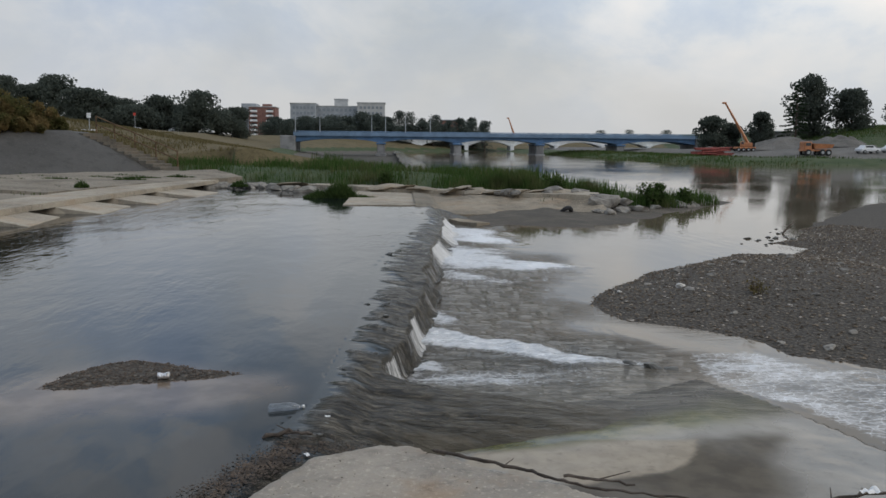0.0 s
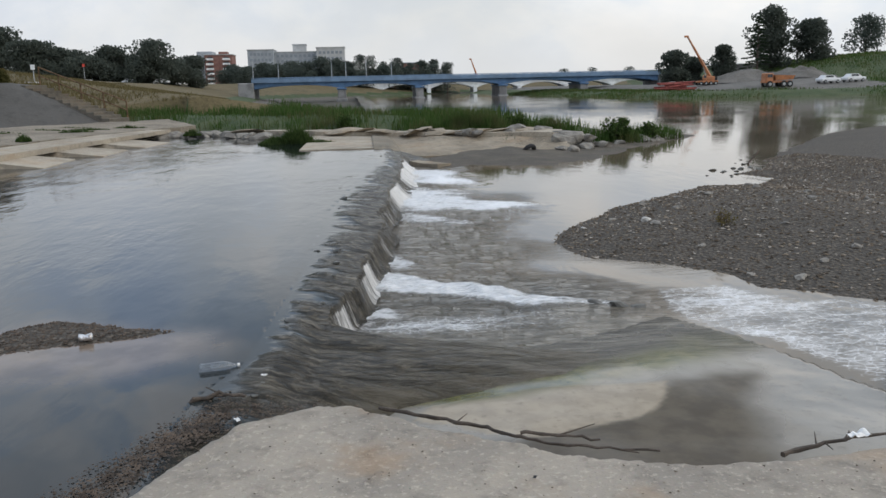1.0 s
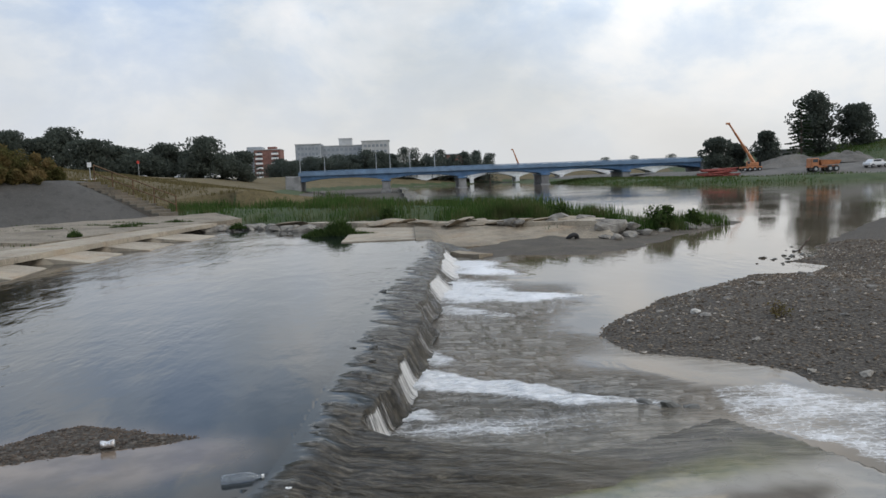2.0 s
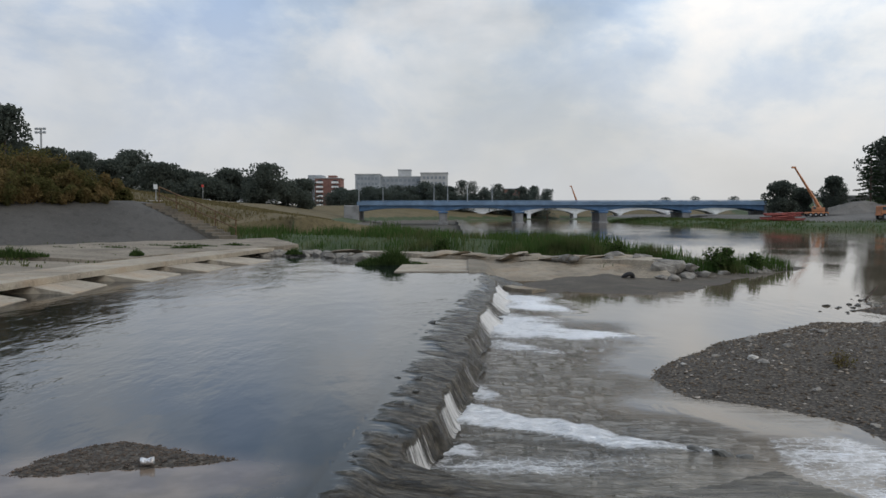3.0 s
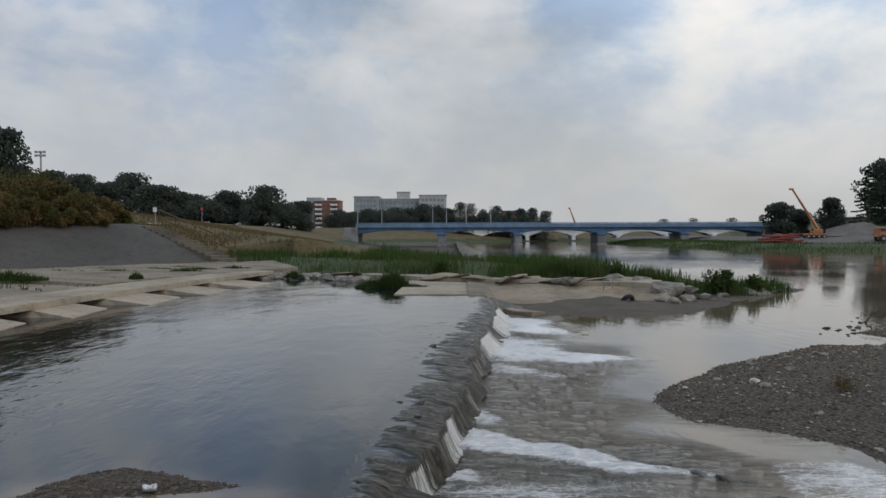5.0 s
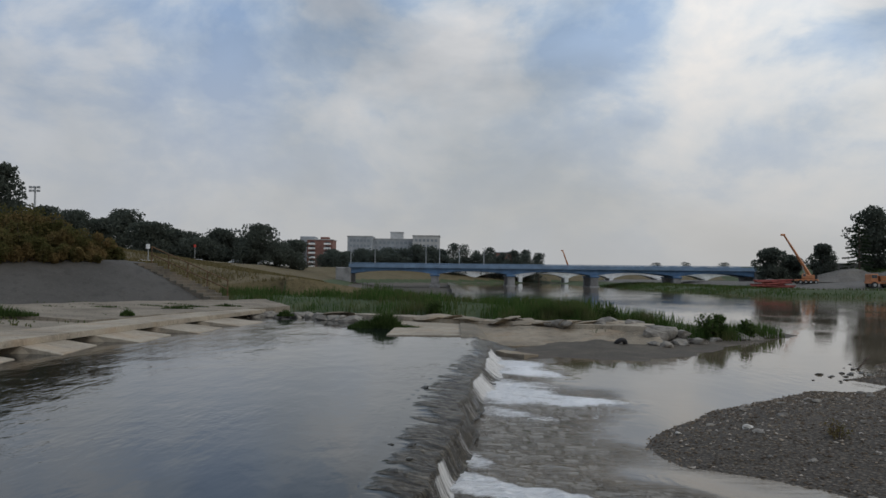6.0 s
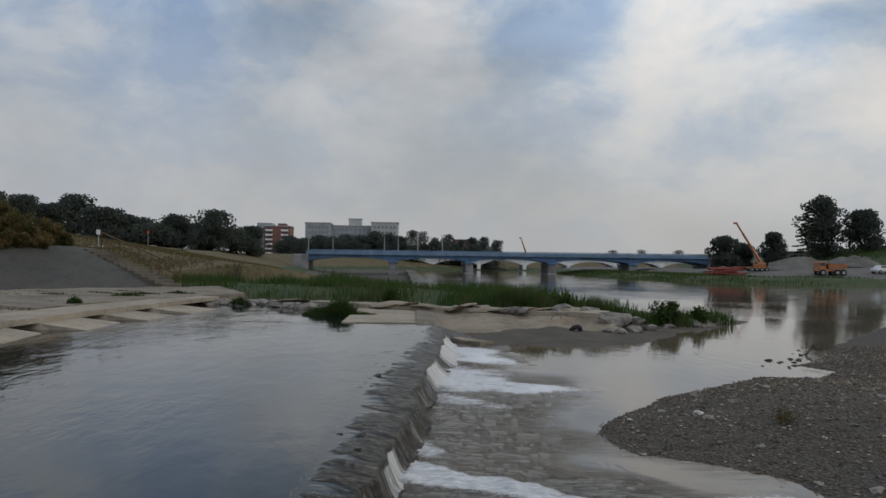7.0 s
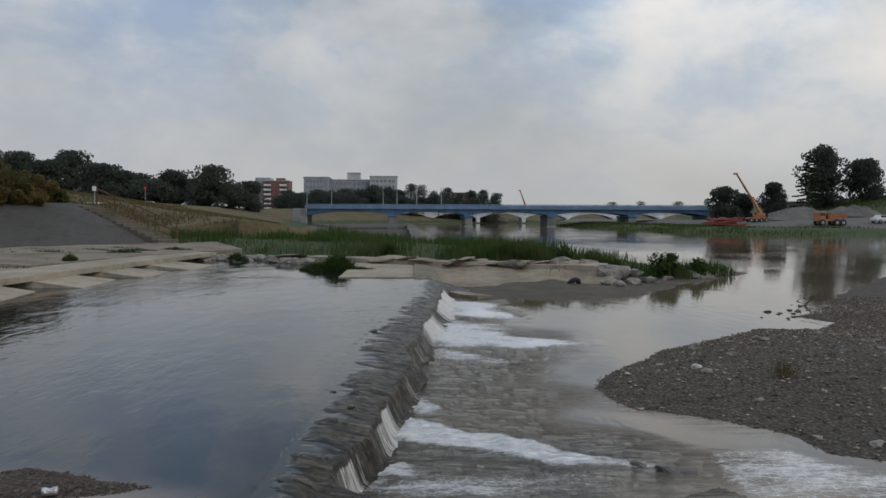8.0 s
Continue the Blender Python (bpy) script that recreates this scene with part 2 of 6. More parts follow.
def apron_material():
    """Wet apron: pale silt puddles, brown film and a band of olive algae."""
    m = Mat("silty_wet_apron", 0.35)
    edge = m.noise(0.62, 7, 0.6, (1, 1.3, 1), 0.4)
    fine = m.noise(9, 5, 0.65)
    c = m.mix(m.gray(edge, 0.40, 0.60), (0.25, 0.228, 0.19), (0.19, 0.172, 0.142))
    c = m.mix(m.attr("film"), c, m.mix(m.gray(m.noise(4.0, 5), 0.35, 0.65), (0.062, 0.048, 0.031), (0.10, 0.08, 0.053)))
    c = m.mix(m.attr("pale"), c, m.mix(m.gray(m.noise(5.0, 5), 0.35, 0.65), (0.37, 0.315, 0.24), (0.30, 0.255, 0.195)))
    flow = m.noise(5.5, 7, 0.68, (0.32, 1.8, 1), 0.7, 12)
    c = m.mix(m.attr("wet"), c, m.ramp(flow, [(0.38, (0.03, 0.027, 0.021)), (0.48, (0.085, 0.076, 0.058)), (0.60, (0.19, 0.172, 0.138))]))
    c = m.mix(m.attr("algae"), c, m.mix(m.gray(m.noise(6, 5), 0.35, 0.65), (0.075, 0.078, 0.022), (0.15, 0.14, 0.055)))
    c = m.mix(m.gray(fine, 0.52, 0.75, 0, 0.4), c, (0.06, 0.05, 0.035))
    m.color(c)
    damp = m.gray(m.noise(0.6, 4), 0.42, 0.58, 0.12, 0.35)
    m.rough(m.math("ADD", damp, m.math("MULTIPLY", m.math("ADD", m.attr("film"), m.attr("pale")), 0.3)))
    m.bump(fine, 0.25, 0.008)
    m.bump(m.math("MULTIPLY", flow, m.attr("wet")), 0.8, 0.07)
    return m.m


M_APRON = apron_material()


def earth(name, stops, scale=1.0, rough=0.95):
    m = Mat(name, rough)
    c = m.ramp(m.noise(0.8 * scale, 6, 0.65), stops)
    c = m.mix(m.gray(m.noise(11 * scale, 5, 0.7), 0.45, 0.7, 0, 0.6), c, tuple(x * 0.5 for x in stops[0][1]))
    m.color(c)
    m.bump(m.noise(7 * scale, 6, 0.7), 0.7, 0.06 / scale)
    return m.m


M_MUD = earth("wet_mud", [(0.3, (0.05, 0.041, 0.03)), (0.5, (0.085, 0.07, 0.05)), (0.7, (0.13, 0.108, 0.08))], 1.4, 0.75)
M_BED = earth("river_bed", [(0.3, (0.05, 0.045, 0.035)), (0.7, (0.10, 0.09, 0.07))])
M_SAND = earth("sandy_bank", [(0.3, (0.17, 0.145, 0.11)), (0.5, (0.26, 0.225, 0.175)), (0.7, (0.33, 0.29, 0.23))], 0.6)
M_DRYGRASS = earth("dry_meadow", [(0.3, (0.085, 0.07, 0.03)), (0.5, (0.13, 0.102, 0.048)), (0.7, (0.165, 0.13, 0.068))], 0.25)
M_GREEN = earth("green_turf", [(0.3, (0.03, 0.052, 0.016)), (0.5, (0.05, 0.075, 0.025)), (0.7, (0.08, 0.095, 0.04))], 0.5)
M_FARLAND = earth("far_ground", [(0.3, (0.06, 0.07, 0.04)), (0.7, (0.12, 0.12, 0.08))], 0.05)
M_DIRT = earth("grey_spoil", [(0.3, (0.11, 0.105, 0.095)), (0.5, (0.15, 0.143, 0.13)), (0.7, (0.20, 0.19, 0.175))], 0.4)


# ---- building helpers ----
WL = -0.45  # level of the tail water; the pool above the weir is at 0


def mesh_from(name, verts, faces, mats, parent=None, smooth=True, index=None):
    me = bpy.data.meshes.new(name)
    me.from_pydata([tuple(map(float, v)) for v in verts], [], [tuple(map(int, f)) for f in faces])
    for mt in mats:
        me.materials.append(mt)
    if index is not None:
        me.polygons.foreach_set("material_index", np.asarray(index, dtype=np.int32))
    me.polygons.foreach_set("use_smooth", np.full(len(me.polygons), smooth))
    me.update()
    ob = new(name, me)
    if parent is not None:
        ob.parent = parent
    return ob


def set_attr(ob, name, values):
    a = ob.data.attributes.new(name, "FLOAT", "POINT")
    a.data.foreach_set("value", np.asarray(values, dtype=np.float32))


def part(name, bm, material, parent, label="", smooth=False):
    me = bpy.data.meshes.new(name)
    bm.to_mesh(me)
    bm.free()
    me.materials.append(material)
    me.polygons.foreach_set("use_smooth", np.full(len(me.polygons), smooth))
    ob = new(name, me)
    if parent is not None:
        ob.parent = parent
    if label:
        ob["label"] = label
    return ob


def thing(name, x, y, z, label, category, group="", turn=0.0):
    ob = new(name)
    ob.matrix_basis = pose(x, y, z, 0, 0, turn)
    return tagged(ob, label, category, group)


def box(bm, cx, cy, cz, sx, sy, sz, bevel=0.0, m=None):
    r = bmesh.ops.create_cube(bm, size=1.0, matrix=(m or Matrix()) @ Matrix.Translation((cx, cy, cz)) @ Matrix.Diagonal((sx, sy, sz, 1)))
    if bevel:
        es = list({e for v in r["verts"] for e in v.link_edges})
        bmesh.ops.bevel(bm, geom=es, offset=bevel, segments=1, affect="EDGES")
    return bm


def rod(bm, a, b, r0, r1=None, seg=8):
    a, b = Vector(a), Vector(b)
    d = b - a
    m = Matrix.Translation((a + b) / 2) @ d.to_track_quat("Z", "Y").to_matrix().to_4x4()
    bmesh.ops.create_cone(bm, cap_ends=True, segments=seg, radius1=r0, radius2=r0 if r1 is None else r1, depth=d.length, matrix=m)
    return bm


def fbm(x, y, scale, octaves=4, seed=0):
    """Value noise on numpy arrays, about -1 to 1."""
    out, amp, tot = np.zeros_like(x, dtype=float), 1.0, 0.0
    for o in range(octaves):
        ca, sa = math.cos(0.6 + 1.1 * o), math.sin(0.6 + 1.1 * o)
        px, py = (x * ca - y * sa) * scale + 17.3 * (o + seed), (x * sa + y * ca) * scale - 9.1 * (o + seed * 2)
        ix, iy = np.floor(px).astype(np.int64), np.floor(py).astype(np.int64)
        fx, fy = px - ix, py - iy
        fx, fy = fx * fx * (3 - 2 * fx), fy * fy * (3 - 2 * fy)

        def h(a, b):
            n = (a * 374761393 + b * 668265263 + seed * 974711) & 0x7FFFFFFF
            n = ((n ^ (n >> 13)) * 1274126177) & 0x7FFFFFFF
            return ((n ^ (n >> 16)) & 0xFFFF) / 32767.5 - 1

        v = (h(ix, iy) * (1 - fx) + h(ix + 1, iy) * fx) * (1 - fy) + (h(ix, iy + 1) * (1 - fx) + h(ix + 1, iy + 1) * fx) * fy
        out += v * amp
        tot += amp
        amp, scale = amp * 0.5, scale * 2.0
    return out / tot


def inside(x, y, poly):
    """Distance to the outline of poly, positive inside."""
    d, odd = np.full(x.shape, 1e9), np.zeros(x.shape, bool)
    n = len(poly)
    for k in range(n):
        (ax, ay), (bx, by) = poly[k], poly[(k + 1) % n]
        ex, ey = bx - ax, by - ay
        t = np.clip(((x - ax) * ex + (y - ay) * ey) / (ex * ex + ey * ey + 1e-12), 0, 1)
        d = np.minimum(d, np.hypot(x - ax - t * ex, y - ay - t * ey))
        if ay != by:
            odd ^= ((ay > y) != (by > y)) & (x < (bx - ax) * (y - ay) / (by - ay) + ax)
    return np.where(odd, d, -d)


def ease(v, a, b):
    t = np.clip((v - a) / (b - a), 0, 1)
    return t * t * (3 - 2 * t)


# ---- the plan ----
LIP = [(-0.60, 3.6), (-0.50, 5.4), (-0.47, 6.3), (-0.44, 7.2), (-0.42, 7.6), (-0.20, 8.9), (0.0, 10.8), (0.25, 12.8), (0.40, 14.9), (0.87, 19.9), (1.30, 24.0), (1.48, 28.0), (1.52, 37.0)]
UPEDGE = [(-1.45, 3.6), (-1.31, 5.4), (-1.07, 6.1), (-0.93, 7.5), (-0.76, 9.9), (-0.60, 14.4), (0.0, 19.4), (0.6, 24.0), (0.9, 28.0), (1.0, 37.0)]
SLAB = [(-1.62, 3.05), (-1.35, 3.53), (-1.12, 4.03), (-0.89, 4.45), (-0.62, 4.56), (-0.40, 4.66), (-0.15, 4.60), (0.08, 4.38), (0.30, 4.14), (0.82, 3.92), (0.97, 3.72), (1.50, 3.55), (2.20, 3.46), (2.75, 3.54), (4.5, 3.7), (8.0, 3.2), (14, 1.5), (14, -14), (-6, -14), (-4.5, -6), (-2.9, 0.5), (-2.2, 2.2)]
GRAVEL = [(3.02, 12.93), (3.41, 11.45), (4.42, 10.64), (4.91, 10.07), (4.85, 9.30), (5.54, 8.94), (6.05, 8.38), (8, 7.2), (14, 5.0), (30, 3.0), (60, 10), (60, 42), (40, 46), (29.1, 42.2), (23.1, 37.7), (19.2, 32.9), (16.1, 29.1), (13.5, 25.6), (11.94, 22.78), (10.63, 21.87), (11.2, 20.6), (9.98, 19.27), (8.58, 19.45), (7.18, 18.15), (5.22, 16.34), (3.87, 14.48)]
FARBANK = [(-9.2, 43), (-6.2, 42.5), (-4.6, 38.5), (-2.2, 39.5), (-1.4, 33.5), (1.4, 32.5), (1.8, 29.5), (2.4, 25.5), (3.65, 26.6), (6.35, 25.6), (8.47, 27.3), (10.5, 30.5), (13.8, 34.5), (17.3, 39), (13, 46), (6, 58), (-2, 80), (-8, 115), (-16, 160), (-21, 215), (-22, 255), (0, 296), (45, 330), (120, 345), (300, 640), (-900, 900), (-900, 60), (-60, 60), (-30, 58)]
LEFTBANK = [(-13.4, 12), (-13.0, 20), (-12.4, 26), (-11.8, 31), (-10.9, 36.5), (-9.6, 41), (-8.6, 46), (-14, 62), (-90, 80), (-200, 40), (-120, -30), (-40, -20), (-16, 2)]
RIGHTBANK = [(44, 600), (44, 260), (46, 190), (47, 140), (52, 126), (65, 121), (130, 112), (260, 100), (700, 60), (900, 600)]
ISLE = [(-3.75, 6.65), (-3.62, 7.25), (-3.38, 7.60), (-3.04, 7.80), (-2.56, 7.57), (-1.73, 7.17), (-2.06, 6.91), (-2.51, 6.80), (-3.05, 6.70), (-3.41, 6.58)]
LEVEE = [(-13.6, 48.2), (-18.5, 44.2), (-22.7, 40.8), (-40, 30), (-90, 10), (-200, 0), (-200, 300), (-60, 300), (-40, 200), (-24, 100), (-17, 62)]


def line_x(line, y):
    return np.interp(y, [p[1] for p in line], [p[0] for p in line])


def ground_height(x, y):
    """Height and kind of surface: 0 bed, 1 gravel, 2 mud, 3 sandy bank, 4 dry grass, 5 turf, 6 paved slope, 7 far land, 8 spoil."""
    h, k = np.full(x.shape, -1.1), np.zeros(x.shape, int)
    wob = fbm(x, y, 0.8, 4, 1) * 0.10

    def top(z, kind, where=True):
        nonlocal h, k
        m = (z > h) & where
        h, k = np.where(m, z, h), np.where(m, kind, k)

    d = inside(x, y, GRAVEL) + wob * 1.5
    hump = 0.20 * np.exp(-(((x - 7.6) / 3.2) ** 2 + ((y - 14.5) / 3.4) ** 2)) - 0.16 * np.exp(-(((x - 10.6) / 1.6) ** 2 + ((y - 15.5) / 3.5) ** 2))
    top(WL - 0.02 + np.where(d > 0, 0.42 * (1 - np.exp(-np.maximum(d, 0) / 2.2)) + hump * ease(d, 0, 2) + 0.02 * fbm(x, y, 3.0, 4, 2), d * 0.25), 1)
    d = inside(x, y, ISLE) + wob * 0.6
    top(np.where(d > -0.3, -0.02 + np.minimum(d * 0.22, 0.05) + 0.012 * fbm(x, y, 8, 3, 3), -1.2), 1)
    d = inside(x, y, FARBANK) + wob * 2
    rise = np.where(d > 0, np.minimum(0.06 * d, 0.35) + 0.75 * ease(d, 2.5, 9.0) * ease(y, 33, 40), d * 0.3)
    veg = ease(d, 3.0, 6.0) > 0.5
    top(WL - 0.02 + rise + 0.03 * fbm(x, y, 1.5, 4, 4), np.where(veg & (y > 31.5), 5, 2))
    d = inside(x, y, LEFTBANK) + wob
    top(np.where(d > 0, 0.02 + 0.26 * ease(d, 0, 1.5) + 0.012 * np.minimum(d, 20) + 0.03 * fbm(x, y, 0.7, 4, 5), d * 0.5), 3)
    d = inside(x, y, LEVEE)
    up = np.where(d > 0, 0.65 + np.minimum(d * 0.42, 2.3) + np.clip((y - 70) / 200, 0, 1) * 2.2, -9)
    top(up + 0.02 * fbm(x, y, 0.5, 3, 6), np.where((d < 6.0) & (x < -13.5) & (y < 60), 6, 4))
    d = inside(x, y, FARBANK)
    top(np.where((y > 62) & (d > 4), 0.2 + np.clip((d - 4) * 0.16, 0, 4.6), -9), np.where(d < 9, 5, 4))
    d = inside(x, y, RIGHTBANK) + wob * 8
    up = np.where(d > 0, WL - 0.1 + np.minimum(d * 0.14, 1.0) + 0.9 * ease(d, 16, 26) + ease(x, 62, 130) * 6.5 * ease(d, 20, 62) * (1 - ease(y, 200, 230) * (1 - ease(x, 130, 165))) + ease(d, 60, 140) * 2.0 * ease(x, 140, 200), -9)
    top(up + 0.15 * fbm(x, y, 0.12, 4, 7), np.where((d < 15) | (x > 96), 5, 8))
    far = np.hypot(x, y)
    top(np.where(far > 650, -0.3 + ease(far, 650, 1200) * 6, -9), 7)
    return h, k


def polar(angles, radii):
    a, r = np.meshgrid(angles, radii)
    x, y = r * np.sin(a), r * np.cos(a)
    n, m = len(angles), len(radii)
    i = np.arange((m - 1) * n).reshape(m - 1, n)[:, :-1].ravel()
    return x.ravel(), y.ravel(), np.stack([i, i + 1, i + n + 1, i + n], 1)[:, ::-1]


# ground: one sheet to the skyline, finest where it is seen close
ang = np.radians(np.r_[np.arange(-180, -46, 4.0), np.linspace(-45, 45, 420), np.arange(46, 181, 4.0)])
rad = np.r_[0.0, np.geomspace(2.2, 4500, 480)]
gx, gy, gf = polar(ang, rad)
gz, gk = ground_height(gx, gy)
# the slab and the apron have bodies of their own
near = (inside(gx, gy, SLAB) > 0.25) | (np.hypot(gx, gy) < 2.4)
gz = np.where(near, -0.4, gz)
ground = mesh_from("ground", np.stack([gx, gy, gz], 1), gf, [M_BED, M_GRAVEL, M_MUD, M_SAND, M_DRYGRASS, M_GREEN, M_PAVE, M_FARLAND, M_DIRT], index=gk[gf[:, 0]])
tagged(ground, "river banks of gravel, mud, sand and grass", "ground", kind="structure")


# ---- water ----
def cut_faces(x, y, f, keep):
    ok = keep[f].any(axis=1)
    f = f[ok]
    used = np.unique(f)
    re = np.full(len(x), -1)
    re[used] = np.arange(len(used))
    return used, re[f]


# calm pool above the weir
ux, uy, uf = polar(np.radians(np.linspace(-110, 20, 420)), np.geomspace(2.6, 130, 330))
keep = (ux < line_x(UPEDGE, uy) + 0.02) & (uy < 48) & (inside(ux, uy, SLAB) < 0.3)
used, uf = cut_faces(ux, uy, uf, keep)
ux, uy = ux[used], uy[used]
over = ux > line_x(UPEDGE, uy) - 0.02
ux = np.where(over, line_x(UPEDGE, uy) + 0.10, ux)
uz = 0.004 * fbm(ux, uy * 0.6, 2.0, 3, 8) * (1 - over) * ease(line_x(UPEDGE, uy) - ux, 0.0, 0.6) - 0.002 * over
pool = mesh_from("water_pool", np.stack([ux, uy, uz], 1), uf, [M_UPPER])
shore_d = np.abs(inside(ux, uy, SLAB))
shoal = 0.9 * ease(inside(ux, uy + 0.45, ISLE) + 0.2 * fbm(ux, uy, 1.4, 3, 91), -0.75, 0.1) + 1.0 * (1 - ease(shore_d + 0.25 * fbm(ux, uy, 1.6, 3, 92), 0.12, 0.42)) * (1 - ease(uy, 4.6, 5.4))
set_attr(pool, "shoal", np.clip(shoal, 0, 1))
set_attr(pool, "open", 0.22 + 0.78 * ease(uy - 0.25 * ux, 6.0, 15.0))
tagged(pool, "calm grey river water above the weir", "water", kind="structure")


def tongue(x, y, line, w0, w1):
    """A band of broken water along a line: 1 in its middle, fading out at its rim and its end."""
    best = np.zeros_like(x)
    total = sum(math.dist(line[k], line[k + 1]) for k in range(len(line) - 1))
    run = 0.0
    for (ax, ay), (bx, by) in zip(line, line[1:]):
        ln = math.dist((ax, ay), (bx, by))
        t = np.clip(((x - ax) * (bx - ax) + (y - ay) * (by - ay)) / ln ** 2, 0, 1)
        s = (run + t * ln) / total
        w = w0 + (w1 - w0) * s
        d = np.hypot(x - ax - t * (bx - ax), y - ay - t * (by - ay)) / w
        best = np.maximum(best, (1 - ease(d, 0.25, 1.15)) * (1 - 0.55 * ease(s, 0.6, 1.0)))
        run += ln
    return best


FOAMPATCH = [(3.55, 9.75), (4.6, 9.75), (4.95, 9.25), (6.1, 8.5), (9, 7.0), (9, 3.4), (5.6, 3.7), (4.35, 5.3), (4.15, 6.29), (3.83, 7.27), (3.41, 8.31)]
APRON = [(-0.9, 4.2), (-0.55, 5.0), (-0.45, 6.0), (0.2, 6.6), (1.2, 7.2), (2.3, 7.6), (3.3, 8.2), (3.80, 7.27), (4.12, 6.29), (4.3, 5.3), (5.6, 3.9), (6.5, 3.0), (4, 2.5), (0, 2.5)]


def lower_masks(x, y):
    lip = line_x(LIP, y)
    off = x - lip
    x0, y0 = x, y
    x, y = x + 0.22 * fbm(x0, y0, 0.9, 4, 41), y + 0.30 * fbm(x0, y0, 1.1, 4, 42)
    foam = tongue(x, y, [(0.05, 10.75), (0.6, 10.35), (1.3, 9.75), (2.1, 9.2), (2.85, 9.0)], 0.62, 0.26)
    foam = np.maximum(foam, 0.66 * tongue(x, y, [(-0.4, 8.7), (-0.1, 8.95), (0.5, 9.0)], 0.38, 0.3))
    foam = np.maximum(foam, 0.60 * tongue(x, y, [(0.3, 12.0), (0.8, 11.3)], 0.5, 0.3))
    foam = np.maximum(foam, tongue(x, y, [(1.05, 19.4), (1.7, 18.0), (2.6, 17.5), (4.2, 17.4)], 2.5, 0.35))
    foam = np.maximum(foam, 0.88 * tongue(x, y, [(1.5, 24.6), (2.1, 22.8), (3.2, 21.2)], 2.3, 0.6))
    foam = np.maximum(foam, 0.62 * tongue(x, y, [(0.75, 16.4), (1.9, 15.2), (2.5, 14.6)], 0.8, 0.35))
    lacy = 0.58 * tongue(x, y, [(-0.2, 8.8), (1.2, 8.5), (2.8, 8.3)], 0.9, 0.5)
    foam = np.maximum(foam, lacy * (0.7 + 0.5 * fbm(x0 * 0.6, y0 * 1.8, 1.6, 4, 46)))
    p = inside(x, y, FOAMPATCH) + 0.15 * fbm(x, y, 1.2, 4, 11)
    foam = np.maximum(foam, (0.46 + 0.16 * fbm(x0, y0, 1.6, 4, 47)) * ease(p, -0.1, 0.3))
    foam = foam * np.where(y0 > 13, 0.80 + 0.42 * fbm(x0 * 0.8, y0 * 0.8, 1.3, 4, 48), 1.0)
    foam = np.clip(foam, 0, 1) * 0.94
    churn = np.clip((1 - ease(off + 1.6 * fbm(x0, y0, 0.5, 5, 45), 0.3, 2.8)) * ease(y, 6, 8), 0, 1) + tongue(x, y, [(0, 10.4), (3.6, 9.0)], 1.6, 0.8)
    shallow = np.clip((1 - ease(y, 9.0, 11.0)) * (1 - ease(x, 2.4, 3.6)) + 0.35 * tongue(x, y, [(0.4, 13.4), (2.6, 12.6), (4.6, 10.6)], 1.3, 0.7), 0, 1)
    return foam, np.clip(churn, 0, 1.2), shallow


lx, ly, lf = polar(np.radians(np.linspace(-32, 62, 620)), np.geomspace(4.2, 620, 560))
keep = (lx > line_x(LIP, ly) - 0.1) & ((ly > 36.5) | (lx > -0.6)) & (inside(lx, ly, SLAB) < 0.2)
used, lf = cut_faces(lx, ly, lf, keep)
lx, ly = lx[used], ly[used]
foam, churn, shallow = lower_masks(lx, ly)
lz = WL + 0.04 * churn * fbm(lx, ly * 1.8, 1.8, 5, 9) + 0.010 * np.clip(churn + 0.5 * shallow, 0, 1) * fbm(lx * 1.1 + ly * 0.3, ly * 2.4, 3.6, 3, 43) + 0.05 * foam * (0.6 + fbm(lx, ly, 5, 3, 10)) * (inside(lx, ly, FOAMPATCH) < 0)
tail = mesh_from("water_tail", np.stack([lx, ly, lz], 1), lf, [M_LOWER])
for nm, v in (("foam", foam), ("churn", churn), ("shallow", shallow)):
    set_attr(tail, nm, v)
tagged(tail, "shallow brown tail water with white foam", "water", kind="structure")


# water sliding over the crest: a lofted sheet whose drop grows away from the near end
vy = np.geomspace(3.9, 29.9, 640)
prof = np.linspace(0, 1, 46)
VY, PR = np.meshgrid(vy, prof, indexing="ij")
up_x, lip_x = line_x(UPEDGE, VY), line_x(LIP, VY)
jag = 0.12 * fbm(VY, np.zeros_like(VY), 1.1, 4, 12) + 0.025 * fbm(VY, np.zeros_like(VY), 4.0, 3, 13)
steep = ease(VY, 6.9, 7.8) * (1 - ease(VY, 27.5, 30.0) * 0.4)
foot = np.interp(VY, [7.0, 8.4, 10.0, 13.0, 16.0, 19.0, 25.0], [0.10, 0.14, 0.22, 0.24, 0.30, 0.40, 0.44])
run = foot * (1 + 0.3 * fbm(VY, VY * 0, 0.8, 3, 14)) * steep + (1 - steep) * np.interp(VY, [4.0, 5.2, 5.9, 6.5], [0.15, 0.3, 0.8, 3.2])
CX = np.where(PR < 0.5, up_x + (lip_x + jag - up_x) * PR / 0.5, lip_x + jag + run * (PR - 0.5) / 0.5)
lip_z = -0.07 * steep - 0.13 * (1 - steep)
end_z = WL + 0.02 - 0.05 * (1 - ease(VY, 5, 7))
crest = 0.0015 + (lip_z - 0.0015) * ease(PR, 0.2, 0.5)
fall = lip_z + (end_z - lip_z) * np.where(steep > 0.5, ease(PR, 0.42, 0.97), np.clip((PR - 0.5) / 0.5, 0, 1))
CZ = np.where(PR < 0.5, crest, fall)
rough_w = ease(PR, 0.05, 0.25)
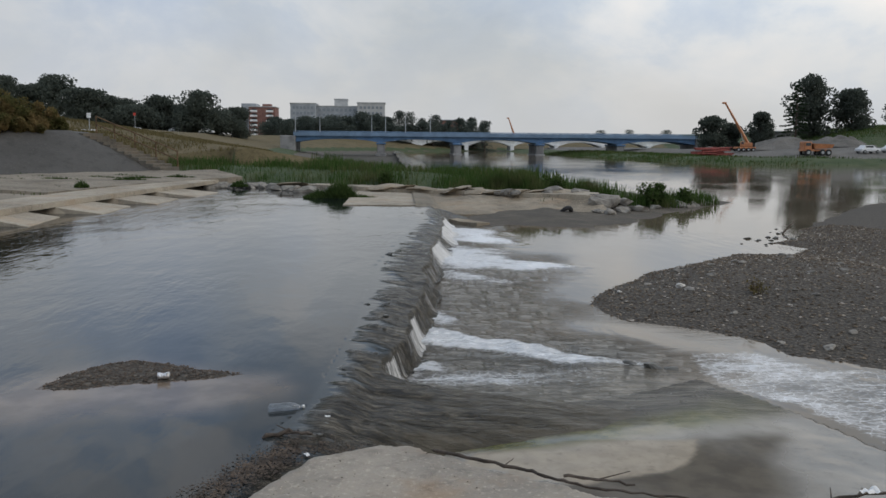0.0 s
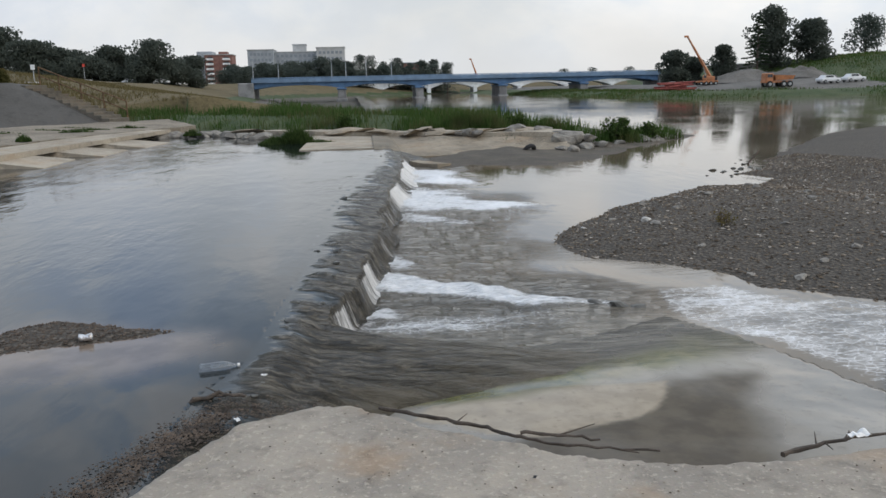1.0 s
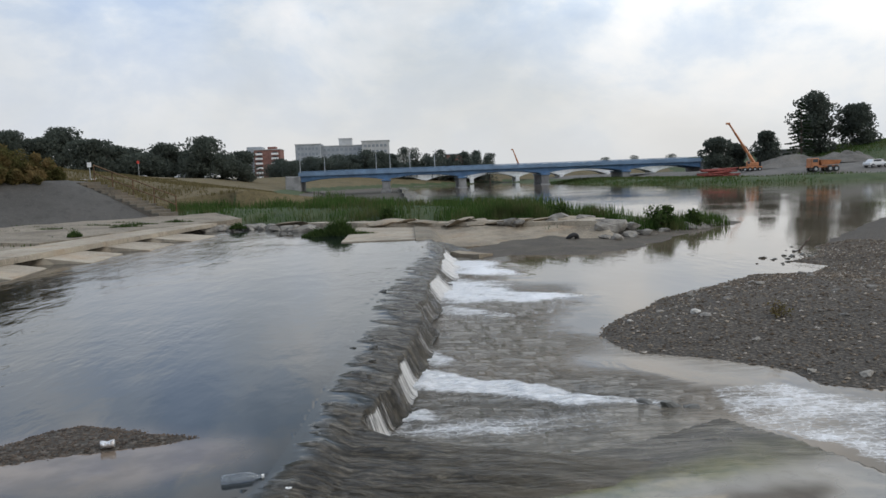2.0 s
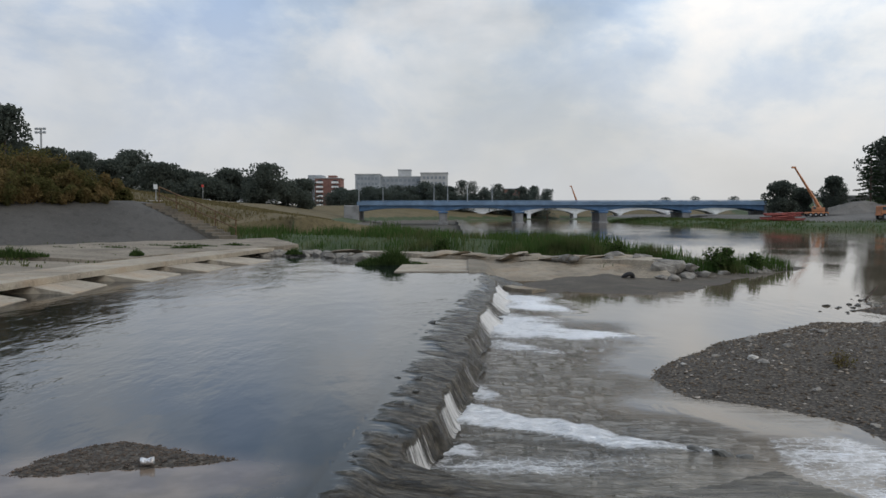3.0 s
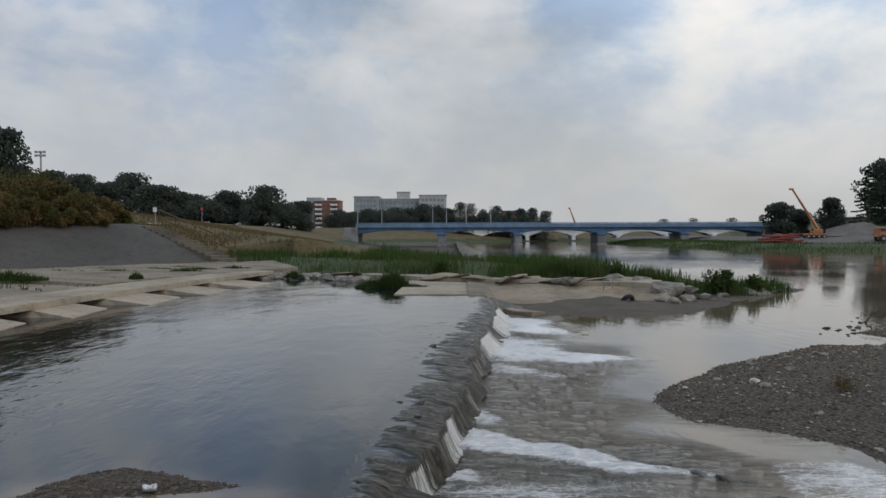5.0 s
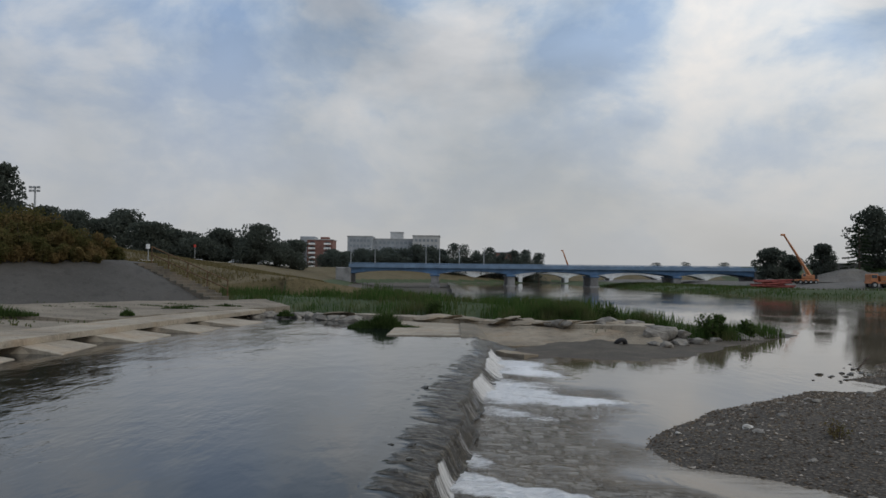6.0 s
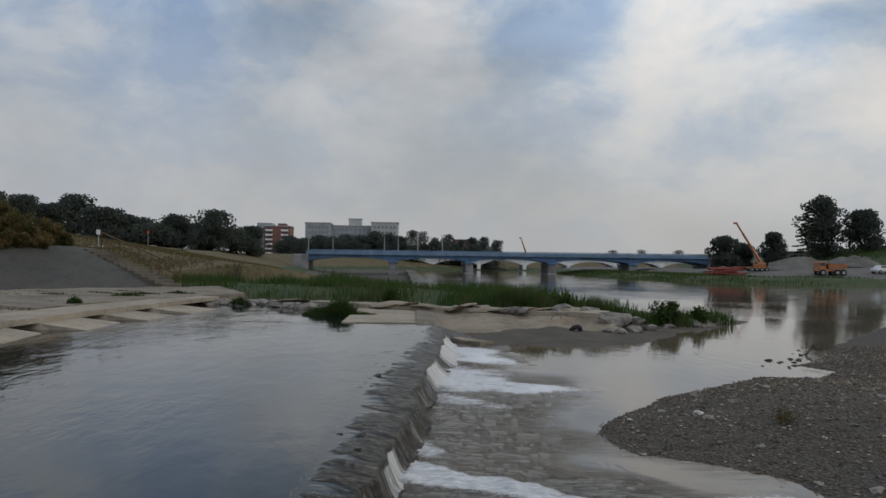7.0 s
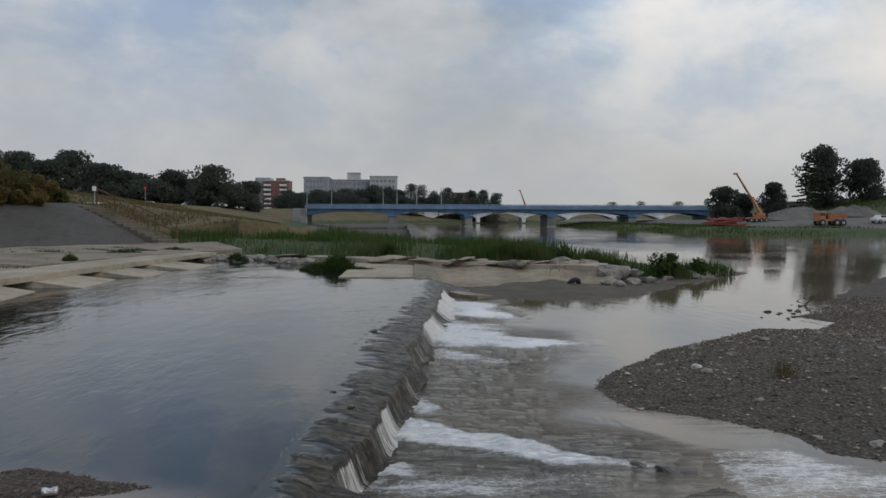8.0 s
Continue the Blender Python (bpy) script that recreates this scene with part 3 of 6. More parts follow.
CZ = CZ + rough_w * (0.030 * fbm(CX * 0.45 + VY * 0.25, VY * 1.5, 3.6, 4, 15) + 0.008 * fbm(CX * 0.4, VY, 1.5, 3, 16) + 0.012 * fbm(CX * 0.8, VY * 1.3, 9.0, 3, 44))
cfoam = np.zeros_like(CX)
for c, w, s in ((23.6, 4.6, 1.65), (18.4, 2.0, 1.55), (15.2, 1.6, 0.85), (12.1, 0.6, 0.85), (10.0, 1.2, 1.32), (8.1, 0.62, 1.25)):
    cfoam = np.maximum(cfoam, s * np.exp(-((VY - c) / w) ** 2))
cfoam *= ease(PR, 0.46, 0.60) * steep
cfoam = np.clip(cfoam + 0.30 * fbm(VY, VY * 0, 2.5, 4, 17) * ease(cfoam, 0.0, 0.3), 0, 1.3) * 0.47
nP, nV = len(prof), len(vy)
i = (np.arange(nV - 1)[:, None] * nP + np.arange(nP - 1)[None, :]).ravel()
chute = mesh_from("water_weir", np.stack([CX.ravel(), VY.ravel(), CZ.ravel()], 1), np.stack([i, i + 1, i + nP + 1, i + nP], 1)[:, ::1], [M_CHUTE])
set_attr(chute, "foam", cfoam.ravel())
set_attr(chute, "silt", ((1 - steep) * ease(PR + 0.12 * fbm(CX, VY, 1.4, 4, 19), 0.52, 0.9)).ravel())
set_attr(chute, "shallow", ease(PR + 0.46 * fbm(CX * 0.45 + VY * 0.3, VY * 1.6, 2.2, 5, 18), 0.12, 0.30).ravel() * ease(PR, 0.02, 0.14).ravel())
tagged(chute, "thin water sliding over a weir crest and falling white", "water", kind="structure")


# ---- the near slab and the apron beside it ----
def slab_mesh():
    ys = np.r_[np.arange(-14, 1.5, 0.5), np.arange(1.5, 5.0, 0.035)]
    xs = np.r_[np.arange(-6, -2.6, 0.4), np.arange(-2.6, 5.0, 0.035), np.arange(5.0, 14.1, 0.4)]
    X, Y = np.meshgrid(xs, ys)
    x, y = X.ravel(), Y.ravel()
    d = inside(x, y, SLAB) + 0.05 * fbm(x, y, 2.5, 4, 20) + 0.02 * fbm(x, y, 11, 3, 21)
    z = 0.205 + 0.012 * fbm(x, y, 1.2, 4, 22) + 0.006 * fbm(x, y, 9, 4, 23)
    z = np.where(d > 0.05, z, z - 0.33 * ease(-d, -0.05, 0.12))
    crack = np.abs(fbm(x, y, 0.7, 4, 24))
    z -= 0.012 * (1 - ease(crack, 0.0, 0.02))
    n, m = len(xs), len(ys)
    k = np.arange((m - 1) * n).reshape(m - 1, n)[:, :-1].ravel()
    f = np.stack([k, k + 1, k + n + 1, k + n], 1)
    used, f = cut_faces(x, y, f, d > -0.13)
    return np.stack([x, y, z], 1)[used], f


sv, sf = slab_mesh()
slab = mesh_from("pavement", sv, sf, [M_SLAB])
tagged(slab, "weathered concrete river landing with broken edges", "concrete slab", kind="structure")

ax_, ay_ = np.meshgrid(np.arange(-1.6, 7.0, 0.05), np.arange(2.4, 9.0, 0.05))
x, y = ax_.ravel(), ay_.ravel()
d = inside(x, y, APRON) + 0.10 * fbm(x, y, 1.3, 4, 30)
z = WL - 0.01 + np.where(d > 0, 0.05 + 0.08 * ease(d, 0, 1.4), d * 0.3) + 0.30 * (1 - ease(x, -0.9, 0.9)) * (1 - ease(y, 4.4, 5.6))
z += 0.012 * fbm(x, y, 2, 4, 31)
n = ax_.shape[1]
k = np.arange((ax_.shape[0] - 1) * n).reshape(-1, n)[:, :-1].ravel()
used, af = cut_faces(x, y, np.stack([k, k + 1, k + n + 1, k + n], 1), d > -0.4)
apron = mesh_from("apron", np.stack([x, y, z], 1)[used], af, [M_APRON])
algae = 1.2 * tongue(x, y, [(0.1, 6.15), (0.6, 6.04), (1.12, 6.1), (1.63, 6.27), (2.16, 6.42), (2.9, 6.75), (3.5, 7.2)], 0.20, 0.46)
set_attr(apron, "algae", np.clip(algae * (0.8 + 0.6 * fbm(x, y, 3, 4, 32)), 0, 1)[used])
set_attr(apron, "wet", ease(y + 0.3 * fbm(x, y, 1, 3, 33) - 0.25 * x, 5.75, 6.1)[used])
rim_w = 0.10 * fbm(x, y, 1.8, 5, 34)
set_attr(apron, "pale", ease(inside(x, y, [(0.3, 5.6), (0.45, 5.85), (1.49, 6.12), (2.49, 6.02), (2.22, 5.55), (1.94, 5.3), (1.25, 5.1), (0.8, 5.1)]) + rim_w, -0.02, 0.03)[used])
set_attr(apron, "film", ease(inside(x, y, [(0.9, 5.0), (1.3, 5.3), (1.97, 5.34), (2.52, 6.06), (3.28, 6.09), (2.9, 5.3), (2.56, 4.2), (1.3, 3.9)]) + 1.5 * rim_w, -0.22, 0.16)[used])
tagged(apron, "wet silty concrete apron with olive algae", "apron", kind="structure")


# ---- more materials ----
def leaf_material(name, a, b, dry=None):
    m = Mat(name, 0.7)
    r = m.island()
    c = m.mix(r, a, b)
    if dry:
        c = m.mix(m.gray(m.noise(0.5, 3), 0.45, 0.62), c, dry)
    c = m.mix(m.gray(m.noise(0.9, 3), 0.35, 0.65, 0, 0.25), c, tuple(x * 0.75 for x in a))
    m.color(c)
    m.b.inputs["Specular IOR Level"].default_value = 0.12
    m.rough(0.95)
    thin, both = m.t.nodes.new("ShaderNodeBsdfTranslucent"), m.t.nodes.new("ShaderNodeMixShader")
    m.t.links.new(c, thin.inputs["Color"])
    both.inputs[0].default_value = 0.5
    m.t.links.new(m.b.outputs[0], both.inputs[1])
    m.t.links.new(thin.outputs[0], both.inputs[2])
    m.t.links.new(both.outputs[0], m.t.nodes["Material Output"].inputs["Surface"])
    return m.m


# leaf colours lifted towards blue-grey: distance haze put into the base colour
M_LEAF = leaf_material("hazed_tree_leaves", (0.085, 0.10, 0.082), (0.12, 0.138, 0.115))
M_LEAF2 = leaf_material("hazed_blue_green_leaves", (0.085, 0.105, 0.09), (0.12, 0.14, 0.12))
M_PINE = leaf_material("pine_needles", (0.03, 0.05, 0.03), (0.06, 0.08, 0.045))
M_BRUSH = leaf_material("brush_leaves", (0.075, 0.08, 0.028), (0.15, 0.135, 0.055), (0.23, 0.165, 0.075))
M_BLADE = leaf_material("grass_blades", (0.042, 0.085, 0.02), (0.085, 0.14, 0.04), (0.12, 0.125, 0.055))
M_WEED = leaf_material("weed_leaves", (0.04, 0.072, 0.022), (0.09, 0.13, 0.042))
M_BARK = plain("bark", (0.09, 0.07, 0.055), 0.9, 0, 0.3, 2)
M_BLUE = plain("blue_bridge_paint", (0.10, 0.20, 0.36), 0.5, 0, 0.2, 0.4)
M_BLUED = plain("faded_blue_paint", (0.17, 0.26, 0.38), 0.6, 0, 0.15, 0.4)
M_PIER = plain("pier_concrete", (0.24, 0.24, 0.24), 0.85, 0, 0.25, 0.6)
M_WHITE = plain("white_concrete", (0.80, 0.81, 0.81), 0.8, 0, 0.12, 0.5)
M_BRICK = plain("red_brick", (0.23, 0.12, 0.10), 0.85, 0, 0.2, 1.0)
# both facade tones are lightened, with distance haze painted into the colour
M_OFFICE = plain("hazed_grey_facade", (0.34, 0.37, 0.40), 0.8, 0, 0.12, 0.3)
M_OFFICE2 = plain("hazed_light_facade", (0.46, 0.47, 0.47), 0.8, 0, 0.1, 0.3)
M_GLASS = plain("dark_window_glass", (0.05, 0.06, 0.07), 0.15, 0, 0.2, 1.0)
M_STEEL = plain("galvanised_steel", (0.38, 0.40, 0.41), 0.5, 0.6, 0.15, 2)
M_RUST = plain("rusty_rail", (0.16, 0.10, 0.055), 0.8, 0.2, 0.35, 5)
M_ORANGE = plain("orange_paint", (0.46, 0.19, 0.085), 0.5, 0, 0.2, 0.8)
M_REDSTEEL = plain("red_oxide_steel", (0.24, 0.055, 0.045), 0.7, 0, 0.3, 1)
M_TYRE = plain("black_rubber", (0.025, 0.025, 0.027), 0.8, 0, 0.3, 6)
M_CARWHITE = plain("white_car_paint", (0.72, 0.73, 0.74), 0.3, 0, 0.05, 1)
M_CARRED = plain("red_sign_paint", (0.62, 0.07, 0.05), 0.4, 0, 0.1, 1)
M_WOOD = plain("wet_driftwood", (0.075, 0.058, 0.045), 0.75, 0, 0.4, 7)
M_ROCK = plain("grey_stone", (0.22, 0.205, 0.18), 0.85, 0, 0.35, 2.5)
# wet stones, and the dark panels that imitate shade under the causeway deck
M_DARKROCK_GAPSHADE = plain("dark_wet_stone_and_gap_shade", (0.07, 0.068, 0.058), 0.4, 0, 0.4, 5)
M_PALEROCK = plain("pale_stone", (0.55, 0.53, 0.49), 0.8, 0, 0.15, 8)
M_PAPER = plain("white_litter", (0.78, 0.78, 0.77), 0.7, 0, 0.1, 12)


def can_material():
    m = Mat("crushed_can", 0.3, 0.7)
    m.color(m.mix(m.gray(m.noise(25, 2), 0.48, 0.52), (0.75, 0.75, 0.76), (0.45, 0.42, 0.40)))
    return m.m


def bottle_material():
    m = Mat("clear_plastic", 0.12, 0, 1.4)
    m.b.inputs["Transmission Weight"].default_value = 0.75
    m.color(m.mix(m.gray(m.noise(18, 3), 0.4, 0.7), (0.55, 0.60, 0.65), (0.32, 0.37, 0.42)))
    return m.m


# ---- weir body and the far abutment ----
wy = np.r_[np.linspace(3.6, 29.0, 60), np.linspace(29.4, 36.8, 24)]
wp = np.linspace(0, 1, 15)
WY, WP = np.meshgrid(wy, wp, indexing="ij")
dry = ease(WY, 28.9, 30.0)
bx = line_x(UPEDGE, WY) - 0.3 + (line_x(LIP, WY) - line_x(UPEDGE, WY) + 0.75) * WP
bz = np.where(WP < 0.55, -0.10 - 0.02 * WP, -0.11 - np.maximum(WP - 0.55, 0) ** 1.4 * 1.6) - 0.25 * (1 - ease(WY, 6.5, 8.5)) * ease(WP, 0.3, 0.9)
bz = bz - 0.10 * (1 - dry) - 0.12 * ease(WP, 0.45, 0.75) * (1 - dry) + dry * (0.20 - 0.10 * WP ** 2) + 0.01 * fbm(bx, WY, 2.0, 4, 40)
i = (np.arange(len(wy) - 1)[:, None] * len(wp) + np.arange(len(wp) - 1)[None, :]).ravel()
weir = mesh_from("weir", np.stack([bx.ravel(), WY.ravel(), bz.ravel()], 1), np.stack([i, i + len(wp), i + len(wp) + 1, i + 1], 1)[:, ::-1], [M_DARKCON])
tagged(weir, "low concrete weir with a rounded crest", "weir", kind="structure")


def ruled(name, a, b, za, zb, mat, thick, rough=0.05, seed=50, n=60, m=14, label="", category=""):
    """A strip of old concrete between two lines, thick and uneven."""
    la = np.array([[np.interp(t, np.linspace(0, 1, len(a)), [p[c] for p in a]) for c in (0, 1)] for t in np.linspace(0, 1, n)])
    lb = np.array([[np.interp(t, np.linspace(0, 1, len(b)), [p[c] for p in b]) for c in (0, 1)] for t in np.linspace(0, 1, n)])
    vs = []
    for k in range(n):
        for j in range(m):
            s = j / (m - 1)
            p = la[k] * (1 - s) + lb[k] * s
            vs.append((p[0], p[1], za * (1 - s) + zb * s))
    vs = np.array(vs)
    vs[:, 2] += rough * fbm(vs[:, 0], vs[:, 1], 0.9, 4, seed)
    vs[:, 0] += rough * 1.5 * fbm(vs[:, 0], vs[:, 1], 1.4, 3, seed + 1)
    vs[:, 1] += rough * 1.5 * fbm(vs[:, 0], vs[:, 1], 1.4, 3, seed + 2)
    low = vs.copy()
    low[:, 2] -= thick
    fs = []
    for k in range(n - 1):
        for j in range(m - 1):
            o = k * m + j
            fs += [(o, o + 1, o + m + 1, o + m), (n * m + o + m, n * m + o + m + 1, n * m + o + 1, n * m + o)]
    rim = [k * m for k in range(n)] + [(n - 1) * m + j for j in range(1, m)] + [k * m + m - 1 for k in range(n - 2, -1, -1)] + [j for j in range(m - 2, 0, -1)]
    for p, q in zip(rim, rim[1:] + rim[:1]):
        fs.append((q, p, p + n * m, q + n * m))
    ob = mesh_from(name, np.vstack([vs, low]), fs, [mat], smooth=False)
    return tagged(ob, label, category, kind="structure")


ruled("abutment", [(-2.1, 29.75), (1.0, 29.7)], [(-2.0, 39.2), (1.3, 38.0)], 0.03, 0.05, M_PALE, 0.5, 0.015, 51, label="flat pale concrete abutment slab", category="abutment")
ruled("ledge", [(-5.0, 40.6), (-2.0, 38.6), (1.4, 36.4), (4.7, 34.2), (8.3, 32.2)], [(-5.0, 41.6), (-2.0, 39.5), (1.5, 37.5), (4.9, 35.4), (8.6, 33.4)], 0.24, 0.30, M_PALE, 0.35, 0.09, 54, label="cracked concrete ledge along the bank", category="ledge")
ruled("revetment", [(1.2, 36.6), (4.7, 34.2), (8.3, 32.3)], [(1.6, 30.0), (4.2, 30.6), (8.4, 30.2)], 0.10, -0.40, M_WORN, 0.4, 0.12, 57, label="sloping worn concrete revetment", category="revetment")
ruled("slab_fragment", [(1.75, 27.6), (2.6, 26.2)], [(2.1, 28.2), (3.1, 26.9)], -0.30, -0.34, M_WORN, 0.2, 0.06, 60, 12, 6, label="broken concrete toe slab in the water", category="slab")
ruled("bank_apron", [(-24, 34), (-19.0, 41.5), (-14.2, 46.6), (-11.0, 50.0)], [(-13.2, 30.5), (-12.0, 36.0), (-10.6, 41.0), (-8.7, 46.0)], 0.64, 0.40, M_SAND, 0.5, 0.06, 63, 90, 30, label="pale concrete bank apron with grassy cracks", category="apron")


# ---- causeway with sloping cutwaters ----
def causeway():
    ob = thing("causeway", 0, 0, 0, "low concrete causeway on piers with sloping cutwaters", "causeway")
    line = [(-11.9, 8.0), (-11.6, 16.0), (-11.45, 20.0), (-11.2, 24.4), (-10.8, 29.0), (-10.3, 33.5), (-9.7, 38.0), (-9.2, 42.0)]
    wide = 2.1
    for k in range(len(line) - 1):
        (ax, ay), (bx, by) = line[k], line[k + 1]
        d = Vector((bx - ax, by - ay, 0))
        nrm = Vector((-d.y, d.x, 0)).normalized()
        bm = bmesh.new()
        vs = [bm.verts.new(p) for z in (0.20, 0.38) for p in ((ax, ay, z), (bx, by, z), (bx + nrm.x * wide, by + nrm.y * wide, z), (ax + nrm.x * wide, ay + nrm.y * wide, z))]
        for f in ((0, 3, 2, 1), (4, 5, 6, 7), (0, 1, 5, 4), (1, 2, 6, 5), (2, 3, 7, 6), (3, 0, 4, 7)):
            bm.faces.new([vs[q] for q in f])
        bmesh.ops.bevel(bm, geom=[e for e in bm.edges if abs(e.verts[0].co.z - 0.38) < 1e-4 and abs(e.verts[1].co.z - 0.38) < 1e-4], offset=0.03, segments=2, affect="EDGES")
        part("deck_slab", bm, M_PALE, ob)
    # each cutwater: a sloping plate from the deck down to the water, its outer edge from (x0, y0) to (x1, y1)
    for x0, y0, x1, y1 in ((-10.5, 13.6, -10.9, 16.4), (-10.35, 17.6, -10.7, 20.4), (-10.1, 21.6, -10.4, 24.5), (-9.5, 25.6, -9.65, 28.9), (-9.0, 29.9, -8.95, 32.9), (-8.5, 34.0, -8.3, 37.3)):
        ya, yb = y0 + 0.3, y1 - 0.35
        xa, xb = line_x(line, ya) + 0.01, line_x(line, yb) + 0.01
        bm = bmesh.new()
        low = [(xa - 1.6, ya, -0.6), (xb - 1.6, yb, -0.6), (x1, y1, -0.6), (x0, y0, -0.6)]
        top_ = [(xa - 1.6, ya, 0.195), (xb - 1.6, yb, 0.195), (xb, yb, 0.195), (x1, y1, 0.02), (x0, y0, 0.02), (xa, ya, 0.195)]
        vb, vt = [bm.verts.new(p) for p in low], [bm.verts.new(p) for p in top_]
        for f in ((vt[0], vt[1], vt[2], vt[5]), (vt[5], vt[2], vt[3], vt[4]), (vb[0], vt[0], vt[5], vt[4], vb[3]), (vb[3], vt[4], vt[3], vb[2]), (vb[1], vb[2], vt[3], vt[2], vt[1]), (vb[0], vb[1], vt[1], vt[0]), (vb[0], vb[3], vb[2], vb[1])):
            bm.faces.new(f)
        bmesh.ops.recalc_face_normals(bm, faces=bm.faces)
        bmesh.ops.bevel(bm, geom=[e for e in bm.edges if min(e.verts[0].co.z, e.verts[1].co.z) > -0.1], offset=0.02, segments=1, affect="EDGES")
        part("cutwater", bm, M_PALE, ob)
        # added dark panel at the back of the gap, standing in for shade
        bm = bmesh.new()
        box(bm, xa - 1.7, ya - 0.8, -0.2, 0.12, 1.8, 0.76)
        part("gap_shade_panel", bm, M_DARKROCK_GAPSHADE, ob, "added dark panel standing in for shade under the deck")
    return ob


causeway()


# ---- steps and rail on the levee ----
def levee_steps():
    ob = thing("stairway", 0, 0, 0, "worn concrete steps with a rusty pipe rail", "stairs")
    a, b = Vector((-13.3, 48.0, 0.72)), Vector((-19.2, 51.4, 2.85))
    n = 12
    along = (b - a) / n
    flat = Vector((along.x, along.y, 0))
    turn = math.atan2(flat.y, flat.x)
    for k in range(n):
        c = a + along * (k + 0.5)
        bm = bmesh.new()
        box(bm, 0, 0, -0.40, flat.length + 0.12, 1.5, 0.88, 0.02)
        st = part("step", bm, M_STEP, ob)
        st.matrix_basis = Matrix.Translation(c) @ Matrix.Rotation(turn, 4, "Z")
    side = Vector((-flat.y, flat.x, 0)).normalized() * -0.68
    posts = [a + (b - a) * t + side for t in (0.0, 0.25, 0.5, 0.75, 0.98)]
    for p in posts:
        bm = bmesh.new()
        rod(bm, p + Vector((0, 0, -0.3)), p + Vector((0, 0, 1.05)), 0.045)
        part("rail_post", bm, M_RUST, ob)
    for zz in (0.55, 1.05):
        bm = bmesh.new()
        for p, q in zip(posts, posts[1:]):
            rod(bm, p + Vector((0, 0, zz)), q + Vector((0, 0, zz)), 0.04)
        part("rail", bm, M_RUST, ob)


levee_steps()


# ---- plants ----
def leaf_cloud(centres, radii, count, size, seed, flat=0.75):
    """Many small leaf quads round the centres: vertices and faces."""
    r = np.random.default_rng(seed)
    who = r.integers(0, len(centres), count)
    v = r.normal(size=(count, 3))
    v /= np.linalg.norm(v, axis=1)[:, None]
    dist = r.uniform(0.35, 1.0, count) ** 0.6
    c = np.asarray(centres)[who] + v * (dist * np.asarray(radii)[who])[:, None] * np.array([1, 1, flat])
    u = r.normal(size=(count, 3))
    u /= np.linalg.norm(u, axis=1)[:, None]
    w = np.cross(u, r.normal(size=(count, 3)))
    w /= np.linalg.norm(w, axis=1)[:, None]
    s = size * r.uniform(0.5, 1.2, count)[:, None]
    q = np.stack([c - u * s, c + w * s * 0.55, c + u * s, c - w * s * 0.55], 1).reshape(-1, 3)
    return q, np.arange(count * 4).reshape(-1, 4)


def tree(x, y, z, h, w, seed, mat, label, group="", leaves=2400, trunk_part=0.28, pale=False):
    r = np.random.default_rng(seed)
    ob = thing("tree", x, y, z, label, "tree", group)
    bm = bmesh.new()
    base_r = 0.022 * h + 0.08
    rod(bm, (0, 0, -0.4), (0, 0, h * 0.45), base_r, base_r * 0.6, 9)
    rod(bm, (0, 0, h * 0.44), (r.uniform(-0.3, 0.3), r.uniform(-0.3, 0.3), h * 0.8), base_r * 0.6, base_r * 0.15, 7)
    for k in range(7):
        a, z0 = k * 2.4 + r.uniform(0, 1), h * r.uniform(trunk_part, 0.6)
        rod(bm, (0, 0, z0), (math.cos(a) * w * 0.33, math.sin(a) * w * 0.33, z0 + h * r.uniform(0.12, 0.28)), base_r * 0.4, base_r * 0.08, 6)
    part("trunk", bm, M_BARK, ob)
    cs, rs = [], []
    for k in range(40):
        t = r.uniform(0, 1) ** 0.9
        zz = h * (trunk_part + (1 - trunk_part) * t)
        prof = w * 0.5 * math.sin(math.pi * min(0.95, 0.26 + 0.70 * t)) ** 0.7
        a, q = r.uniform(0, 6.28), r.uniform(0.1, 0.8)
        rad = w * r.uniform(0.17, 0.28)
        cs.append((math.cos(a) * prof * q, math.sin(a) * prof * q, min(max(zz, rad * 0.6), h - rad * 0.75)))
        rs.append(rad)
    v, f = leaf_cloud(cs, rs, leaves, 0.024 * w + 0.14, seed + 1)
    mesh_from("crown", v, f, [mat], ob, smooth=False)
    return ob


def pine(x, y, z, h, w, seed, label):
    r = np.random.default_rng(seed)
    ob = thing("tree", x, y, z, label, "conifer")
    bm = bmesh.new()
    rod(bm, (0, 0, -0.4), (0, 0, h * 0.97), 0.26, 0.04, 8)
    cs, rs = [], []
    for k in range(42):
        t = 0.12 + 0.86 * k / 42
        a, ln = k * 2.4, w * 0.5 * (1 - t) ** 0.8 * r.uniform(0.7, 1.1) + 0.15
        tip = (math.cos(a) * ln, math.sin(a) * ln, h * t - ln * 0.15)
        rod(bm, (0, 0, h * t), tip, 0.05, 0.015, 5)
        for q in (0.45, 0.75, 1.0):
            cs.append((tip[0] * q, tip[1] * q, h * t - ln * 0.12 * q))
            rs.append(0.32 + 0.25 * (1 - t))
    part("trunk", bm, M_BARK, ob)
    v, f = leaf_cloud(cs, rs, 3600, 0.26, seed + 1, 0.35)
    mesh_from("crown", v, f, [M_PINE], ob, smooth=False)


def ground_z(x, y):
    return float(ground_height(np.array([float(x)]), np.array([float(y)]))[0][0])


ROW = "park trees along the levee"
